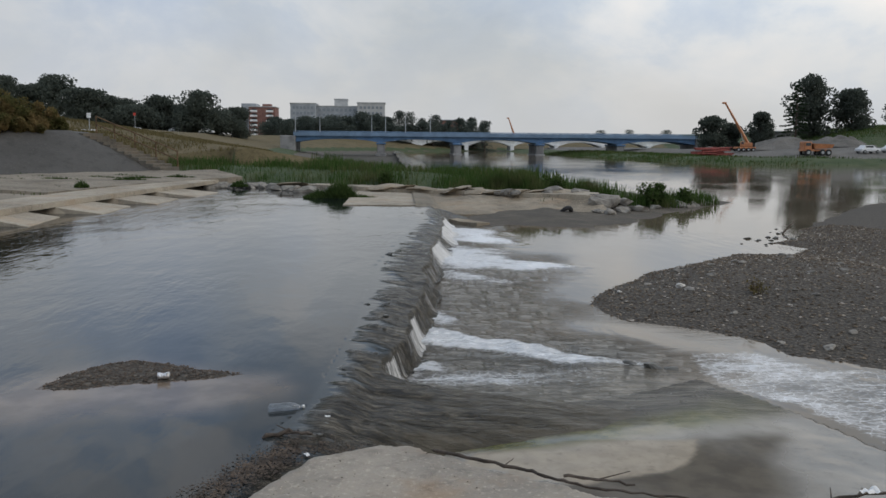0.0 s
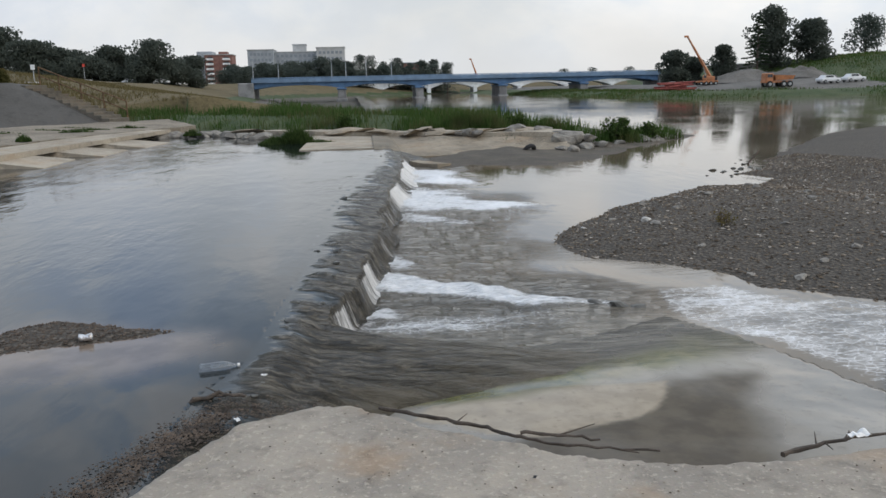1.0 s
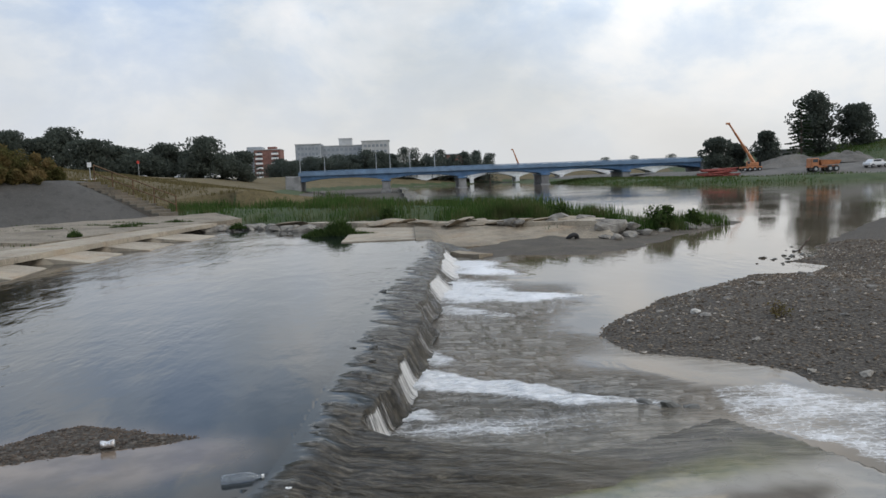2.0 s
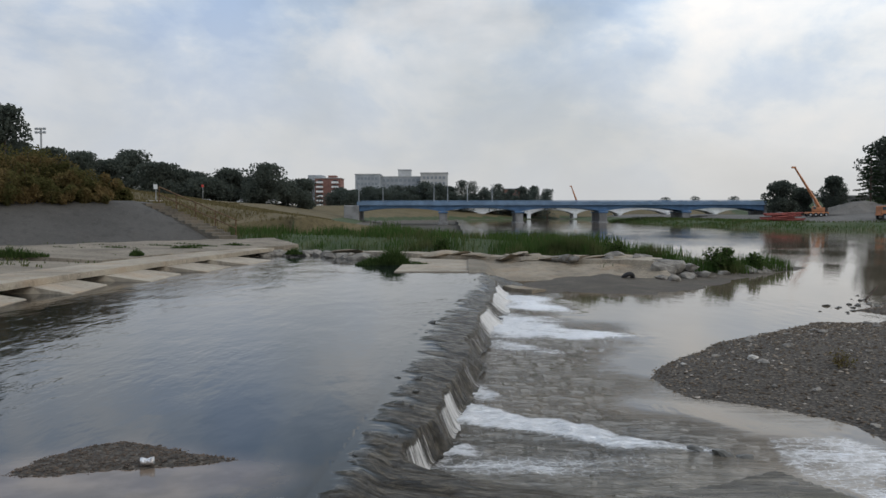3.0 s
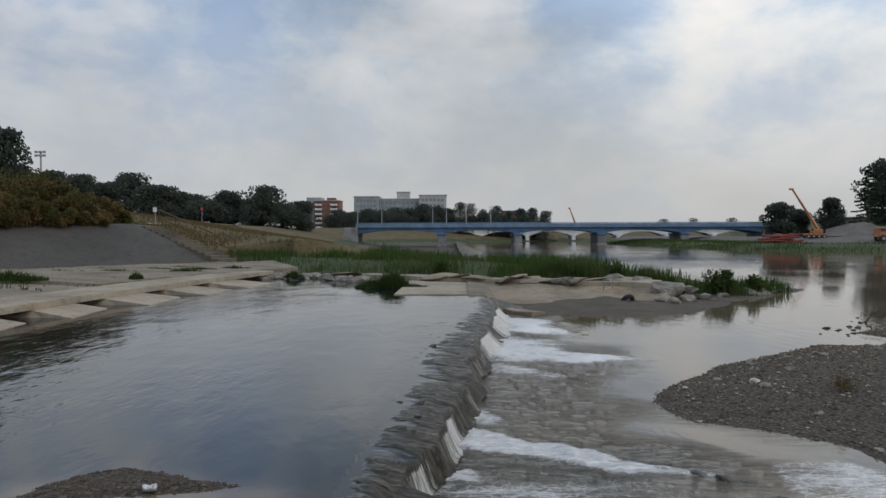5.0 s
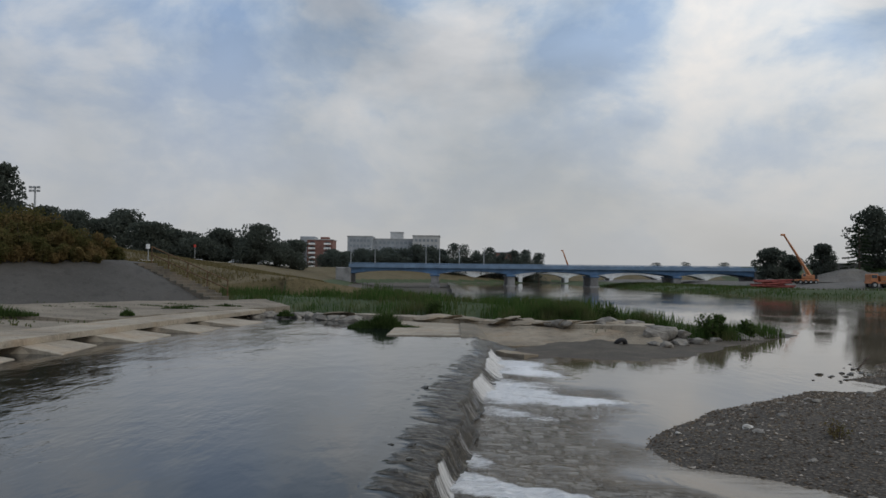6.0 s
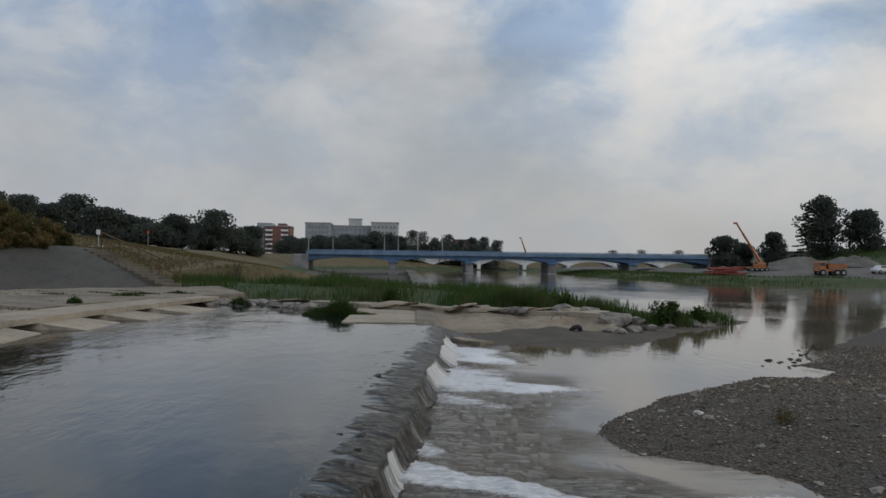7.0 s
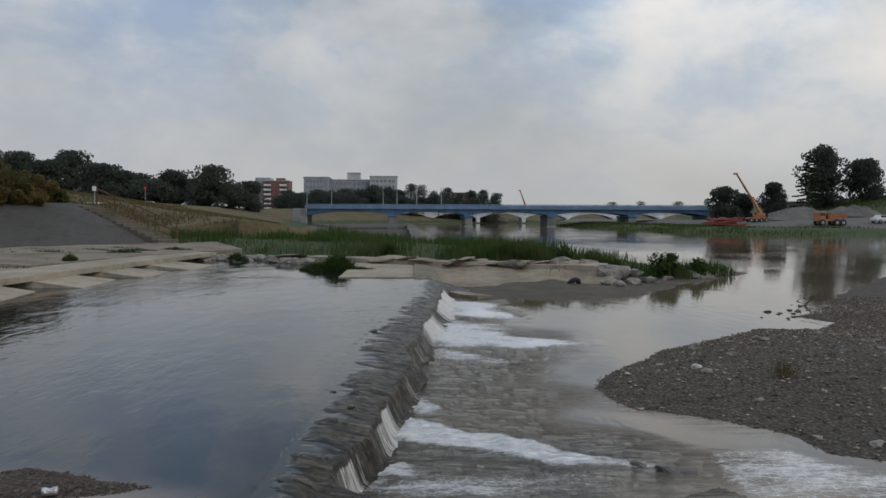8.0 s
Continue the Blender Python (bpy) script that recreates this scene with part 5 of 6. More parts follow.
def crane(x, y, z, tip, label, s=1.0):
    """A crane on wheels with its jib towards tip (seen from its own base)."""
    ob = thing("mobile_crane", x, y, z, label, "crane")
    bm = bmesh.new()
    box(bm, 0, 0, 0.95 * s, 5.2 * s, 2.2 * s, 0.5 * s, 0.06)
    part("chassis", bm, M_ORANGE, ob)
    bm = bmesh.new()
    box(bm, 0.5 * s, 0.1 * s, 1.75 * s, 2.6 * s, 1.9 * s, 1.1 * s, 0.12)
    part("turntable_house", bm, M_ORANGE, ob)
    bm = bmesh.new()
    box(bm, -0.9 * s, -0.6 * s, 1.95 * s, 0.9 * s, 0.8 * s, 1.3 * s, 0.1)
    cab = part("cab", bm, M_ORANGE, ob)
    bm = bmesh.new()
    box(bm, -0.95 * s, -1.01 * s, 2.2 * s, 0.65 * s, 0.04, 0.6 * s)
    part("cab_window", bm, M_GLASS, cab)
    bm = bmesh.new()
    box(bm, 2.1 * s, 0.1 * s, 1.7 * s, 0.7 * s, 1.8 * s, 1.0 * s, 0.06)
    part("counterweight", bm, M_TYRE, ob)
    for k in range(4):
        for yy in (-1.0, 1.0):
            wheel(ob, (-2.0 + 1.3 * k) * s, yy * s, 0.5 * s, 0.5 * s, 0.4 * s)
    foot, tip = Vector((0.9 * s, 0, 2.1 * s)), Vector(tip)
    for k, (a, b, r) in enumerate(((0.0, 0.45, 0.42), (0.42, 0.75, 0.33), (0.72, 1.0, 0.26))):
        bm = bmesh.new()
        p, q = foot.lerp(tip, a), foot.lerp(tip, b)
        rod(bm, p, q, r * s, r * s * 0.92, 4)
        part("boom_section", bm, M_ORANGE, ob)
    bm = bmesh.new()
    box(bm, tip.x - 0.25 * s, tip.y, tip.z, 1.1 * s, 0.5 * s, 0.5 * s, 0.08)
    part("boom_head", bm, M_ORANGE, ob)
    bm = bmesh.new()
    rod(bm, foot.lerp(tip, 0.02) + Vector((-0.9 * s, 0, -0.6 * s)), foot.lerp(tip, 0.36), 0.14 * s, 0.10 * s)
    part("ram", bm, M_STEEL, ob)
    return ob


cz = ground_z(71.0, 160)
crane(71.0, 160, cz, (66.6 - 71.0, 0, 10.9 - cz), "orange mobile crane with a raised boom", 0.78)
crane(90.0, 600, ground_z(90.0, 600), (-3.4, 0, 21.5 - ground_z(90.0, 600)), "distant orange crane beyond the bridge", 1.6)


def dump_truck(x, y):
    z = ground_z(x, y)
    ob = thing("dump_truck", x, y, z, "orange dump truck parked on spoil", "truck")
    bm = bmesh.new()
    box(bm, 0, 0, 0.95, 5.0, 1.8, 0.35, 0.04)
    part("chassis", bm, M_ORANGE, ob)
    bm = bmesh.new()
    vs = [bm.verts.new(p) for p in ((-0.6, -1.1, 1.15), (2.5, -1.1, 1.35), (2.5, 1.1, 1.35), (-0.6, 1.1, 1.15), (-0.9, -1.25, 2.15), (2.9, -1.25, 2.0), (2.9, 1.25, 2.0), (-0.9, 1.25, 2.15))]
    for f in ((0, 3, 2, 1), (4, 5, 6, 7), (0, 1, 5, 4), (1, 2, 6, 5), (2, 3, 7, 6), (3, 0, 4, 7)):
        bm.faces.new([vs[q] for q in f])
    part("tipper_body", bm, M_ORANGE, ob)
    bm = bmesh.new()
    box(bm, -1.7, 0, 1.75, 1.4, 1.9, 1.4, 0.12)
    cab = part("cab", bm, M_ORANGE, ob)
    bm = bmesh.new()
    box(bm, -1.7, -0.96, 2.0, 0.9, 0.05, 0.55)
    part("cab_window", bm, M_GLASS, cab)
    for wx in (-1.7, 0.9, 2.0):
        for wy_ in (-0.9, 0.9):
            wheel(ob, wx, wy_, 0.55, 0.55, 0.45)


dump_truck(75.0, 140)


def mound(x, y, rx, ry, h, seed, mat, label):
    bm = bmesh.new()
    bmesh.ops.create_grid(bm, x_segments=36, y_segments=36, size=1.0)
    for v in bm.verts:
        q = math.hypot(v.co.x, v.co.y)
        n = noise.fractal(Vector((v.co.x * 2.2 + seed, v.co.y * 2.2, 0)), 0.8, 2.0, 4)
        v.co.z = max(0.0, 1 - q ** 1.3) * h * (1 + 0.35 * n) - 0.3
        v.co.x *= rx
        v.co.y *= ry
    ob = part("earth_mound", bm, mat, None, smooth=True)
    ob.matrix_basis = pose(x, y, ground_z(x, y))
    tagged(ob, label, "spoil heap")


mound(84.0, 170, 11.0, 5.0, 2.6, 3, M_DIRT, "tall grey spoil heap on the site")
mound(90.5, 160, 7.0, 4.0, 2.2, 8, M_DIRT, "low grey spoil heap on the site")
mound(66.0, 165, 5.0, 3.0, 1.8, 13, M_DIRT, "low grey spoil heap beside the crane")


def red_stack(x, y):
    z = ground_z(x, y)
    ob = thing("pipe_stack", x, y, z, "untidy stack of red-brown steel pipes", "pipes")
    r = np.random.default_rng(9)
    for k in range(26):
        bm = bmesh.new()
        x0, zz, yy = r.uniform(-4.2, 0.5), 0.15 + 0.24 * (k % 6), r.uniform(-1, 1)
        rod(bm, (x0, yy, zz), (x0 + r.uniform(3, 4.6), yy + r.uniform(-0.6, 0.6), zz + r.uniform(-0.12, 0.2)), 0.14, 0.14, 8)
        part("pipe", bm, M_REDSTEEL, ob)


red_stack(60.5, 151)


def car(x, y, z, turn, mat, label, group="parked cars"):
    ob = thing("car", x, y, z, label, "car", group, turn)
    bm = bmesh.new()
    box(bm, 0, 0, 0.62, 4.3, 1.75, 0.6, 0.15)
    part("body", bm, mat, ob)
    bm = bmesh.new()
    vs = [bm.verts.new(p) for p in ((-1.6, -0.8, 0.92), (1.2, -0.8, 0.92), (1.2, 0.8, 0.92), (-1.6, 0.8, 0.92), (-1.1, -0.65, 1.45), (0.5, -0.65, 1.45), (0.5, 0.65, 1.45), (-1.1, 0.65, 1.45))]
    for f in ((0, 3, 2, 1), (4, 5, 6, 7), (0, 1, 5, 4), (1, 2, 6, 5), (2, 3, 7, 6), (3, 0, 4, 7)):
        bm.faces.new([vs[q] for q in f])
    cabin = part("cabin", bm, mat, ob)
    bm = bmesh.new()
    box(bm, -0.3, -0.74, 1.2, 1.6, 0.06, 0.32)
    part("side_window", bm, M_GLASS, cabin)
    for wx in (-1.35, 1.35):
        for wy_ in (-0.8, 0.8):
            wheel(ob, wx, wy_, 0.32, 0.32, 0.22)
    return ob


for x, y in ((-53.2, 240), (-77.6, 238), (-72.0, 238), (-62.0, 241)):
    car(x, y, ground_z(x, y), 0, M_CARWHITE, "white car parked under trees")
for x, y in ((86.0, 142), (91.5, 143)):
    car(x, y, ground_z(x, y), 10, M_CARWHITE, "white car on the site track", "site cars")


def sign_post(x, y, h, mat, label):
    ob = thing("sign_post", x, y, ground_z(x, y), label, "sign")
    bm = bmesh.new()
    rod(bm, (0, 0, -0.3), (0, 0, h), 0.04)
    part("post", bm, M_STEEL, ob)
    bm = bmesh.new()
    box(bm, 0, -0.08, h - 0.2, 0.34, 0.04, 0.4, 0.01)
    part("sign_plate", bm, mat, ob)


sign_post(-25.6, 70, 1.7, M_WHITE, "small white sign on the levee top")
sign_post(-37.0, 120, 2.4, M_CARRED, "small red sign beside the levee path")
for x, y in ((-27.5, 72.0),):
    z = ground_z(x, y)
    ob = thing("barrier_wall", x, y, z, "short pale concrete barrier on the levee", "barrier")
    bm = bmesh.new()
    box(bm, 0.8, 0, 0.1, 1.8, 0.4, 0.5, 0.06)
    part("barrier_body", bm, M_WHITE, ob)


# ---- stones ----
def stone_data(name, seed, mat, squash=0.6):
    bm = bmesh.new()
    bmesh.ops.create_icosphere(bm, subdivisions=2, radius=1.0)
    r = np.random.default_rng(seed)
    o = Vector(r.uniform(-9, 9, 3))
    for v in bm.verts:
        k = 1 + 0.55 * noise.noise(v.co * 1.1 + o) + 0.18 * noise.noise(v.co * 3.2 + o)
        v.co = Vector((v.co.x * k * 1.25, v.co.y * k, v.co.z * k * squash))
    me = bpy.data.meshes.new(name)
    bm.to_mesh(me)
    bm.free()
    me.materials.append(mat)
    return me


STONES = [stone_data("stone", 500 + k, M_ROCK) for k in range(5)]
WET = [stone_data("stone", 510 + k, M_DARKROCK_GAPSHADE, 0.5) for k in range(4)]
r = np.random.default_rng(77)


def stone(x, y, z, s, data, label, group):
    ob = new("stone", data)
    ob.matrix_basis = pose(x, y, z, r.uniform(-15, 15), r.uniform(-15, 15), r.uniform(0, 360)) @ Matrix.Scale(s, 4)
    return tagged(ob, label, "stone", group)


for k in range(46):
    t = r.uniform(0, 1)
    x = np.interp(t, (0, 0.3, 0.55, 0.8, 1), (-9.6, -7.6, -6.4, -4.6, -3.4)) + r.normal() * 0.35
    y = np.interp(t, (0, 0.3, 0.55, 0.8, 1), (41.5, 42.0, 41.6, 38.9, 38.6)) + r.normal() * 0.5
    stone(x, y, max(ground_z(x, y), -0.02) + 0.05, r.uniform(0.12, 0.42), STONES[k % 5], "rough grey rubble stone at the waterline", "rubble on the far bank")
for k in range(24):
    x = r.uniform(7.8, 15.5)
    y = np.interp(x, (7.8, 10.5, 13.8, 17), (29.6, 32.2, 35.6, 38.6)) + r.uniform(0.2, 1.6)
    stone(x, y, ground_z(x, y) + 0.03, r.uniform(0.08, 0.38), STONES[k % 5], "grey boulder on the muddy spit", "boulders on the spit")
for k in range(9):
    x, y = r.uniform(4.5, 8.8), r.uniform(33.2, 34.6)
    stone(x, y, 0.22, r.uniform(0.2, 0.5), STONES[k % 5], "large pale block on the ledge", "blocks on the ledge")
for x, y, s in ((8.5, 32.5, 0.55), (8.9, 33.0, 0.42), (8.2, 32.0, 0.38), (9.4, 32.4, 0.3)):
    stone(x, y, 0.0, s, STONES[int(x * 10) % 5], "large pale block on the ledge", "blocks on the ledge")
FLAGS = [stone_data("slab_piece", 540 + k, M_WORN, 0.15) for k in range(4)]
for k in range(11):
    t = r.uniform(0, 1)
    x = np.interp(t, (0, 0.4, 1), (-6.5, 1.2, 8.6)) + r.normal() * 0.3
    y = np.interp(t, (0, 0.4, 1), (41.4, 36.9, 32.9)) + r.normal() * 0.35
    stone(x, y, 0.25, r.uniform(0.35, 0.8), FLAGS[k % 4], "broken flat piece of tan concrete on the bank", "broken slabs on the bank")
for x, y, s in ((2.75, 9.0, 0.10), (3.0, 8.88, 0.12), (3.2, 8.75, 0.09), (2.5, 9.1, 0.06), (3.35, 7.75, 0.12), (3.15, 7.85, 0.08), (3.5, 7.6, 0.08), (2.1, 9.2, 0.05)):
    stone(x, y, WL - 0.02, s, WET[int(x * 10) % 4], "dark wet rock breaking the flow", "rocks below the weir")
for k in range(16):
    y = 4.6 + 14 * r.uniform(0, 1) ** 1.3
    x = line_x(UPEDGE, y) + r.uniform(0.0, 0.5)
    stone(x, y, -0.01, r.uniform(0.02, 0.065) * (0.6 + y / 22), WET[k % 4], "dark slimy stone on the crest", "stones on the crest")
for k in range(26):
    t = r.uniform(0, 1)
    x, y = 10.0 + 3.2 * t + r.normal() * 0.35, 21.6 + 3.2 * t + r.normal() * 0.5
    stone(x, y, WL + 0.0, r.uniform(0.03, 0.09), WET[k % 4], "dark stone in the shallows", "stones off the gravel bar")
for k in range(48):
    x, y = r.uniform(4.2, 10.5), 8.8 + 9 * r.uniform(0, 1)
    if float(inside(np.array([x]), np.array([y]), GRAVEL)[0]) > 0.1:
        stone(x, y, ground_z(x, y) + 0.01, r.uniform(0.03, 0.075), STONES[k % 5], "grey cobble lying on the gravel bar", "cobbles on the gravel bar")
stone(4.88, 13.15, ground_z(4.88, 13.15) + 0.02, 0.08, stone_data("stone", 530, M_PALEROCK), "pale block lying on gravel", "")
stone(3.9, 13.6, ground_z(3.9, 13.6) + 0.02, 0.05, stone_data("stone", 531, M_PALEROCK), "small pale stone on gravel", "")


def pebbles(name, n, spots, smin, smax, label, seed, mat=None):
    """Loose gravel as squashed six-sided stones in one mesh."""
    rr = np.random.default_rng(seed)
    p = spots(rr, n)
    n = len(p)
    base = np.array([(1, 0, 0), (0.4, 0.9, 0.1), (-0.6, 0.75, -0.1), (-1, -0.1, 0), (-0.45, -0.85, 0.1), (0.55, -0.8, 0), (0.1, 0, 0.75), (0, 0.05, -0.6)])
    tri = np.array([(k, (k + 1) % 6, 6) for k in range(6)] + [((k + 1) % 6, k, 7) for k in range(6)])
    s = (smin + (smax - smin) * rr.uniform(0, 1, n) ** 3)
    a = rr.uniform(0, 6.28, n)
    b = base[None] * (1 + 0.3 * rr.normal(size=(n, 8, 1))) * (s[:, None, None] * np.array([1.0, 0.8, 0.6]))
    x = b[..., 0] * np.cos(a)[:, None] - b[..., 1] * np.sin(a)[:, None]
    y = b[..., 0] * np.sin(a)[:, None] + b[..., 1] * np.cos(a)[:, None]
    v = np.stack([x, y, b[..., 2]], -1) + p[:, None, :]
    f = (np.arange(n)[:, None, None] * 8 + tri[None]).reshape(-1, 3)
    return tagged(mesh_from(name, v.reshape(-1, 3), f, [mat or M_PEBBLE], smooth=False), label, "gravel", kind="stuff")


def pebble_material():
    m = Mat("pebbles", 0.85)
    c = m.ramp(m.island(), [(0.0, (0.055, 0.039, 0.025)), (0.45, (0.105, 0.077, 0.05)), (0.72, (0.165, 0.126, 0.086)), (0.90, (0.31, 0.26, 0.20)), (1.0, (0.50, 0.46, 0.41))])
    m.color(m.mix(m.gray(m.noise(40, 3), 0.4, 0.7, 0, 0.4), c, (0.05, 0.045, 0.04)))
    m.bump(m.noise(60, 3), 0.3, 0.004)
    return m.m


M_PEBBLE = pebble_material()
M_SILTPEB = plain("silty_pebbles", (0.085, 0.062, 0.045), 0.8, 0, 0.45, 9)


def bar_spots(rr, n):
    rad_ = rr.uniform(0.0, 1.0, n) ** 0.7
    x, y = rr.uniform(2.8, 15.0, n), 8.2 + rad_ * 18
    d = inside(x, y, GRAVEL)
    ok = d > -0.05
    z = ground_height(x, y)[0]
    return np.stack([x, y, z + 0.004], 1)[ok]


pebbles("gravel", 70000, bar_spots, 0.007, 0.040, "loose mixed river gravel on the bar", 600)


def isle_spots(rr, n):
    x, y = rr.uniform(-3.9, -1.6, n), rr.uniform(6.5, 7.9, n)
    d = inside(x, y, ISLE)
    z = ground_height(x, y)[0]
    return np.stack([x, y, z + 0.003], 1)[(d > -0.06)]


pebbles("pebbles", 6000, isle_spots, 0.005, 0.020, "small brown pebbles on the shoal", 601, M_SILTPEB)


def shore_spots(rr, n):
    t = rr.uniform(0, 1, n)
    x = np.interp(t, (0, 0.3, 0.6, 0.85, 1), (-2.3, -1.75, -1.35, -1.05, -0.3)) + rr.normal(size=n) * 0.09
    y = np.interp(t, (0, 0.3, 0.6, 0.85, 1), (3.1, 3.75, 4.6, 5.1, 5.05)) + rr.normal(size=n) * 0.12
    return np.stack([x, y, np.full(n, 0.015) - 0.06 * ease(t, 0.8, 1.0)], 1)


pebbles("shore_debris", 9000, shore_spots, 0.003, 0.014, "dark gravel and leaf litter along the slab edge", 602, M_SILTPEB)


def slab_spots(rr, n):
    x, y = rr.uniform(-2.0, 4.0, n), rr.uniform(2.4, 4.6, n)
    return np.stack([x, y, np.full(n, 0.212)], 1)[inside(x, y, SLAB) > 0.08]


pebbles("grit", 1800, slab_spots, 0.002, 0.009, "loose grit on the concrete slab", 603)


# ---- driftwood and litter ----
def branch(points, r0, r1, label, seed, twigs=3):
    rr = np.random.default_rng(seed)
    ob = thing("driftwood", *points[0], label, "branch")
    o = Vector(points[0])
    bm = bmesh.new()
    path = [Vector(p) - o for p in points]
    fine = []
    for a, b in zip(path, path[1:]):
        for k in range(5):
            fine.append(a.lerp(b, k / 5) + Vector(rr.normal(size=3)) * r0 * 0.35)
    fine.append(path[-1])
    rings = []
    for k, p in enumerate(fine):
        d = (fine[min(k + 1, len(fine) - 1)] - fine[max(k - 1, 0)]).normalized()
        u = d.cross(Vector((0, 0, 1))).normalized()
        v = u.cross(d)
        ra = (r0 + (r1 - r0) * k / len(fine)) * rr.uniform(0.8, 1.2)
        rings.append([bm.verts.new(p + (u * math.cos(a) + v * math.sin(a)) * ra * rr.uniform(0.85, 1.1)) for a in np.linspace(0, 2 * math.pi, 9)[:-1]])
    for p, q in zip(rings, rings[1:]):
        for k in range(8):
            bm.faces.new((p[k], p[(k + 1) % 8], q[(k + 1) % 8], q[k]))
    bm.faces.new(rings[0][::-1])
    bm.faces.new(rings[-1])
    bmesh.ops.recalc_face_normals(bm, faces=bm.faces)
    part("limb", bm, M_WOOD, ob)
    for k in range(twigs):
        p = fine[int(rr.integers(2, len(fine) - 2))]
        bm = bmesh.new()
        rod(bm, p, p + Vector((rr.uniform(-0.25, 0.25), rr.uniform(-0.1, 0.2), rr.uniform(-0.02, 0.02))), r1 * 0.9, r1 * 0.35, 5)
        part("twig", bm, M_WOOD, ob)


branch([(0.0, 5.0, 0.0), (0.30, 4.72, 0.04), (0.62, 4.46, 0.06), (0.80, 4.24, 0.08), (0.98, 4.06, 0.1), (1.22, 3.93, 0.12), (1.55, 3.80, 0.13)], 0.015, 0.007, "long dark wet branch along the slab edge", 1, 3)
branch([(0.78, 3.96, 0.225), (0.98, 3.88, 0.23), (1.20, 3.80, 0.225)], 0.012, 0.007, "short dark stick on the slab", 2, 1)
branch([(2.15, 3.60, 0.16), (2.45, 3.66, 0.18), (2.75, 3.72, 0.17), (3.2, 3.78, 0.16)], 0.014, 0.007, "dark driftwood stick at the slab corner", 3, 4)
branch([(0.85, 3.05, 0.215), (0.93, 3.0, 0.225), (0.98, 2.97, 0.215)], 0.014, 0.006, "small twig lying on the slab", 4, 0)
branch([(12.3, 24.3, WL + 0.02), (12.6, 24.4, WL + 0.3), (12.75, 24.5, WL + 0.42)], 0.035, 0.012, "thin snag standing in shallow water", 5, 3)
branch([(-1.35, 5.32, 0.0), (-1.15, 5.38, 0.03), (-0.95, 5.34, 0.02)], 0.02, 0.01, "short dark stick on the crest", 6, 3)
branch([(0.05, 6.9, WL + 0.12), (0.3, 6.7, WL + 0.1), (0.55, 6.62, WL + 0.09)], 0.012, 0.006, "thin stick in the shallow flow", 7, 2)


def can(x, y, z):
    ob = thing("drink_can", x, y, z, "crushed pale drink can on the shoal", "can")
    bm = bmesh.new()
    rod(bm, (-0.055, 0, 0.033), (0.055, 0.02, 0.036), 0.033, 0.033, 18)
    bmesh.ops.subdivide_edges(bm, edges=[e for e in bm.edges if e.calc_length() > 0.08], cuts=5)
    for v in bm.verts:
        v.co += Vector((0, 1, 0.6)) * 0.010 * noise.noise(v.co * 40) - Vector((0, 0, 0.010 * math.exp(-(v.co.x / 0.02) ** 2) * (v.co.z > 0.03)))
    mt = can_material()
    part("can_body", bm, mt, ob, smooth=True)
    bm = bmesh.new()
    rod(bm, (0.053, 0.02, 0.036), (0.060, 0.022, 0.036), 0.029, 0.026, 18)
    part("can_lid", bm, M_STEEL, ob)


can(-2.55, 6.93, ground_z(-2.55, 6.93) + 0.005)


def bottle(x, y, z, turn, label, s=1.0):
    ob = thing("plastic_bottle", x, y, z, label, "bottle", turn=turn)
    bm = bmesh.new()
    prof = [(-0.15, 0.012), (-0.145, 0.04), (-0.12, 0.046), (-0.06, 0.043), (-0.02, 0.046), (0.05, 0.045), (0.085, 0.036), (0.115, 0.018), (0.125, 0.014), (0.15, 0.014)]
    rings = []
    for px, pr in prof:
        rings.append([bm.verts.new((px * s, pr * s * math.cos(a), pr * s * math.sin(a))) for a in np.linspace(0, 2 * math.pi, 15)[:-1]])
    for p, q in zip(rings, rings[1:]):
        for k in range(14):
            bm.faces.new((p[k], p[(k + 1) % 14], q[(k + 1) % 14], q[k]))
    bm.faces.new(rings[0][::-1])
    bm.faces.new(rings[-1])
    bmesh.ops.recalc_face_normals(bm, faces=bm.faces)
    part("bottle_body", bm, bottle_material(), ob, smooth=True)
    bm = bmesh.new()
    rod(bm, (0.148 * s, 0, 0), (0.168 * s, 0, 0), 0.016 * s, 0.016 * s, 14)
    part("bottle_cap", bm, M_PAPER, ob, "white screw cap")


bottle(-1.25, 6.03, 0.012, 12, "clear plastic bottle stranded above the weir")


def scrap(x, y, z, s, seed, label, mat):
    bm = bmesh.new()
    bmesh.ops.create_grid(bm, x_segments=8, y_segments=6, size=s)
    for v in bm.verts:
        v.co.y *= 0.55
        v.co.z = s * 0.35 + s * 0.5 * noise.noise(Vector((v.co.x / s * 1.7 + seed, v.co.y / s * 1.7, 0)))
    bmesh.ops.solidify(bm, geom=bm.faces[:], thickness=0.002)
    ob = part("litter", bm, mat, None)
    ob.matrix_basis = pose(x, y, z, 0, 0, seed * 40)
    tagged(ob, label, "litter", "litter on the landing")


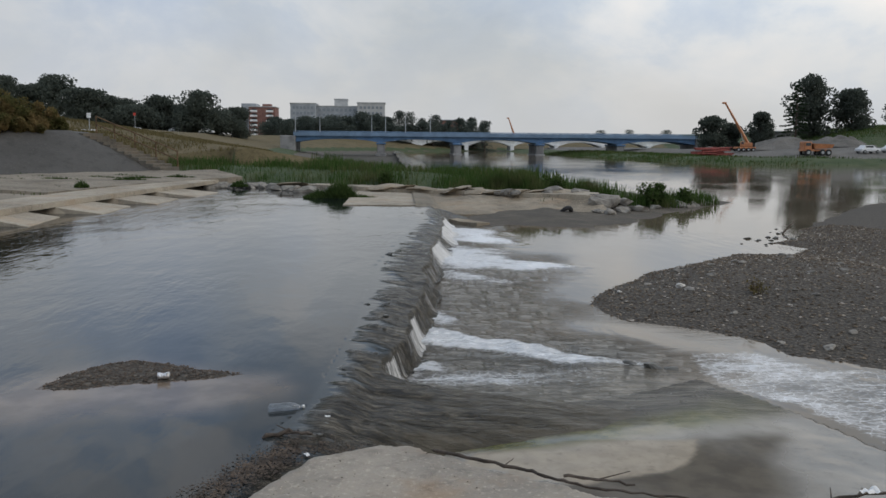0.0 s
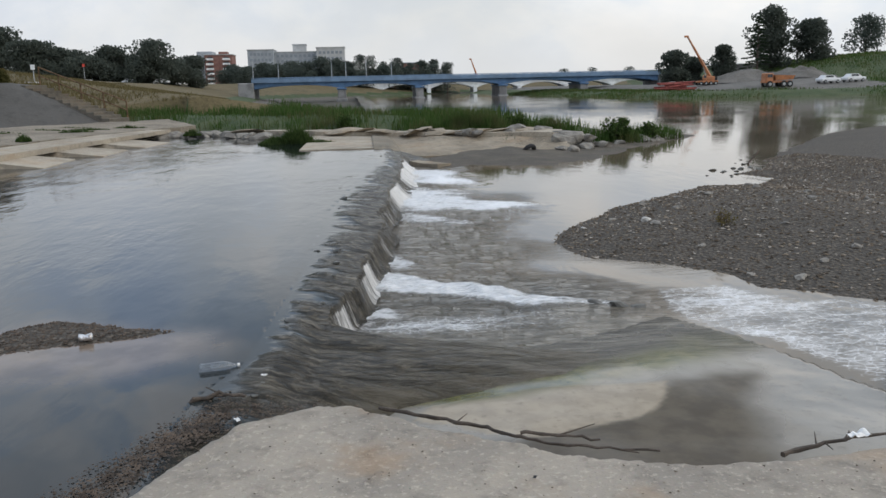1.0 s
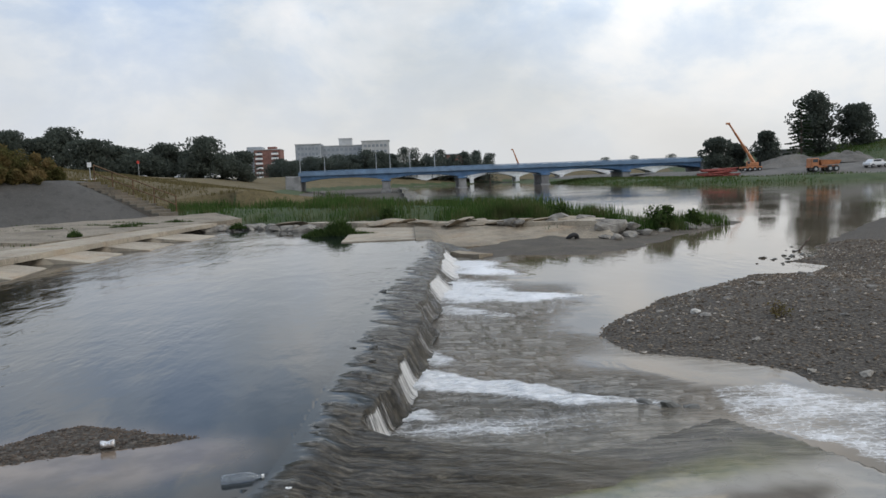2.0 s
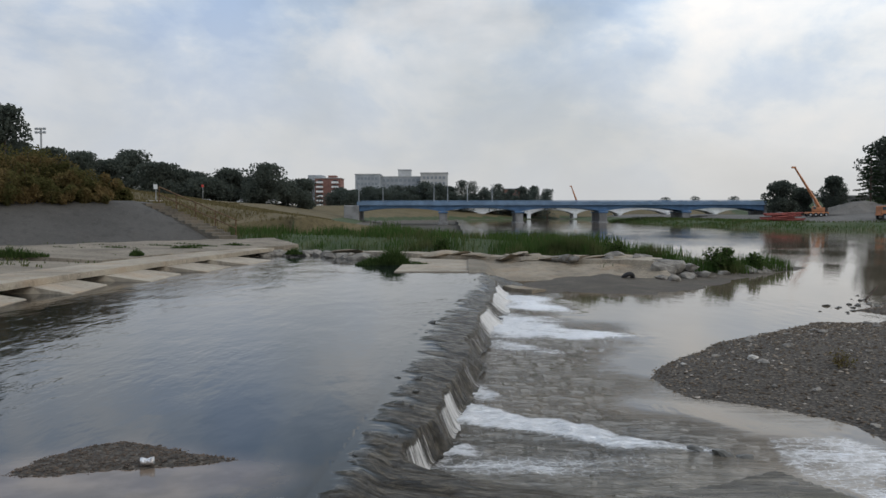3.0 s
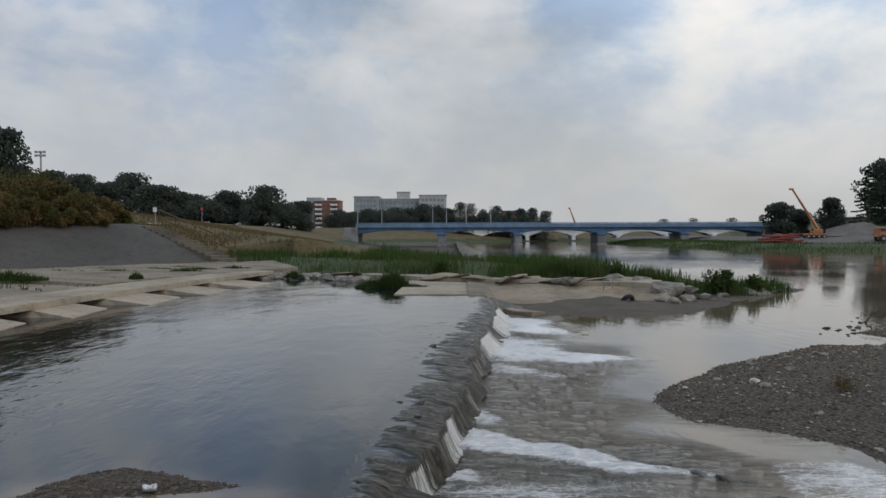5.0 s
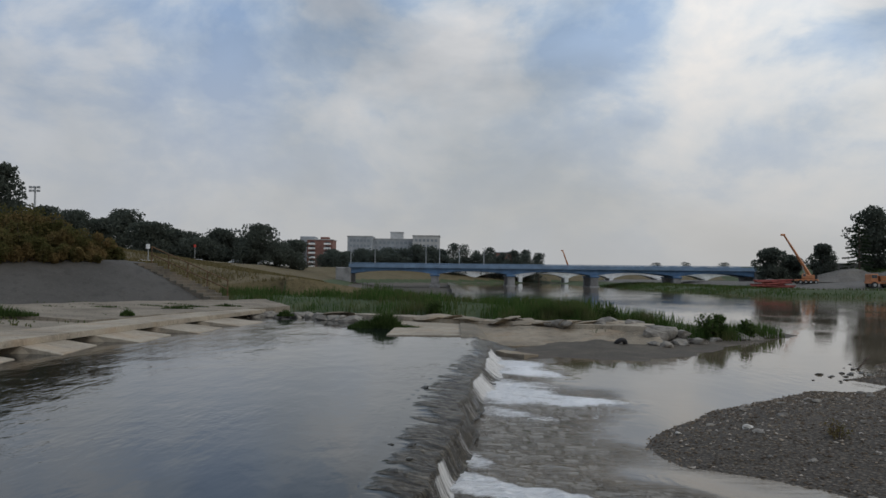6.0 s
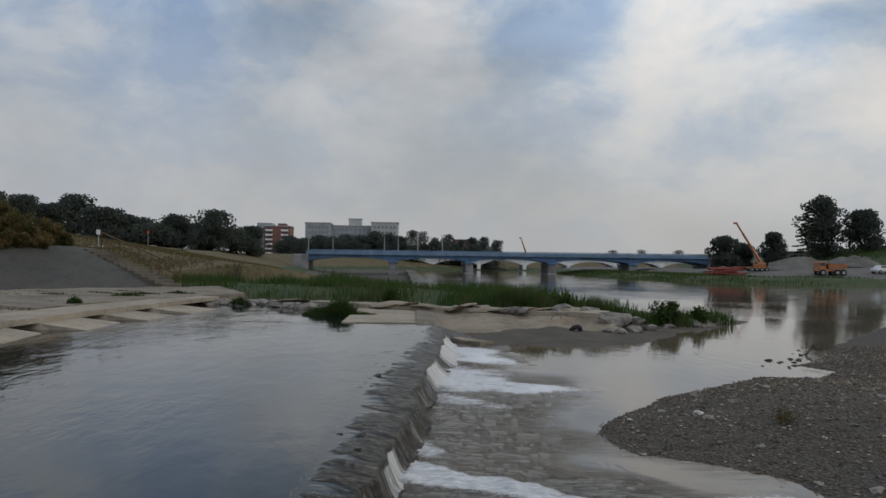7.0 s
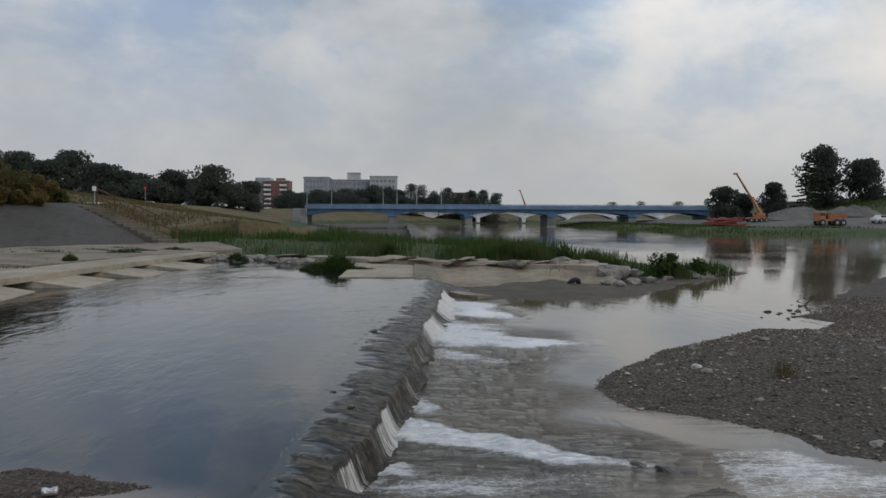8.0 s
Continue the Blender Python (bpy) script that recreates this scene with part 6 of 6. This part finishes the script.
scrap(-0.97, 3.10, 0.212, 0.035, 1, "crumpled white paper on the slab", M_PAPER)
scrap(1.08, 5.93, WL + 0.07, 0.03, 2, "pale scrap on the wet apron", M_PAPER)
scrap(-0.95, 4.90, 0.02, 0.025, 3, "pale scrap among leaf litter", M_PAPER)
scrap(-0.86, 5.75, 0.02, 0.022, 4, "pale scrap on the crest", M_PAPER)
scrap(2.62, 3.62, 0.215, 0.06, 5, "flat white scrap at the slab edge", M_PAPER)
scrap(0.75, 3.44, 0.212, 0.014, 6, "black scrap on the slab", M_TYRE)
cord = thing("cord", -0.88, 3.08, 0.213, "thin white cord lying on the slab", "cord")
bm = bmesh.new()
pts = [Vector((0.0 + 0.045 * k, 0.012 * math.sin(k * 0.9), 0.004)) for k in range(10)]
rings = [[bm.verts.new(p + Vector((0, 0.006 * math.cos(a), 0.005 * math.sin(a)))) for a in np.linspace(0, 2 * math.pi, 7)[:-1]] for p in pts]
for p, q in zip(rings, rings[1:]):
    for k in range(6):
        bm.faces.new((p[k], p[(k + 1) % 6], q[(k + 1) % 6], q[k]))
part("strand", bm, M_PAPER, cord)


def tyre(x, y):
    ob = thing("tyre", x, y, ground_z(x, y) - 0.02, "old black tyre half sunk in mud", "tyre")
    bm = bmesh.new()
    R0, r0 = 0.20, 0.09
    rings = []
    for a in np.linspace(0, 2 * math.pi, 25)[:-1]:
        c = Vector((math.cos(a), 0, math.sin(a)))
        rings.append([bm.verts.new(c * (R0 + r0 * math.cos(b)) + Vector((0, r0 * 0.9 * math.sin(b), 0))) for b in np.linspace(0, 2 * math.pi, 11)[:-1]])
    for k in range(24):
        p, q = rings[k], rings[(k + 1) % 24]
        for j in range(10):
            bm.faces.new((p[j], p[(j + 1) % 10], q[(j + 1) % 10], q[j]))
    bmesh.ops.recalc_face_normals(bm, faces=bm.faces)
    part("tread", bm, M_TYRE, ob, smooth=True)
    ob.matrix_basis = ob.matrix_basis @ pose(0, 0, 0, 35, 0, 20)


tyre(6.6, 30.6)
tussock(-1.95, 3.38, 0.0, 0.28, 0.2, 0.16, 90, 370, "small green weeds at the slab edge")
tussock(-1.74, 3.08, 0.03, 0.2, 0.16, 0.13, 60, 372, "small green weeds at the slab edge")
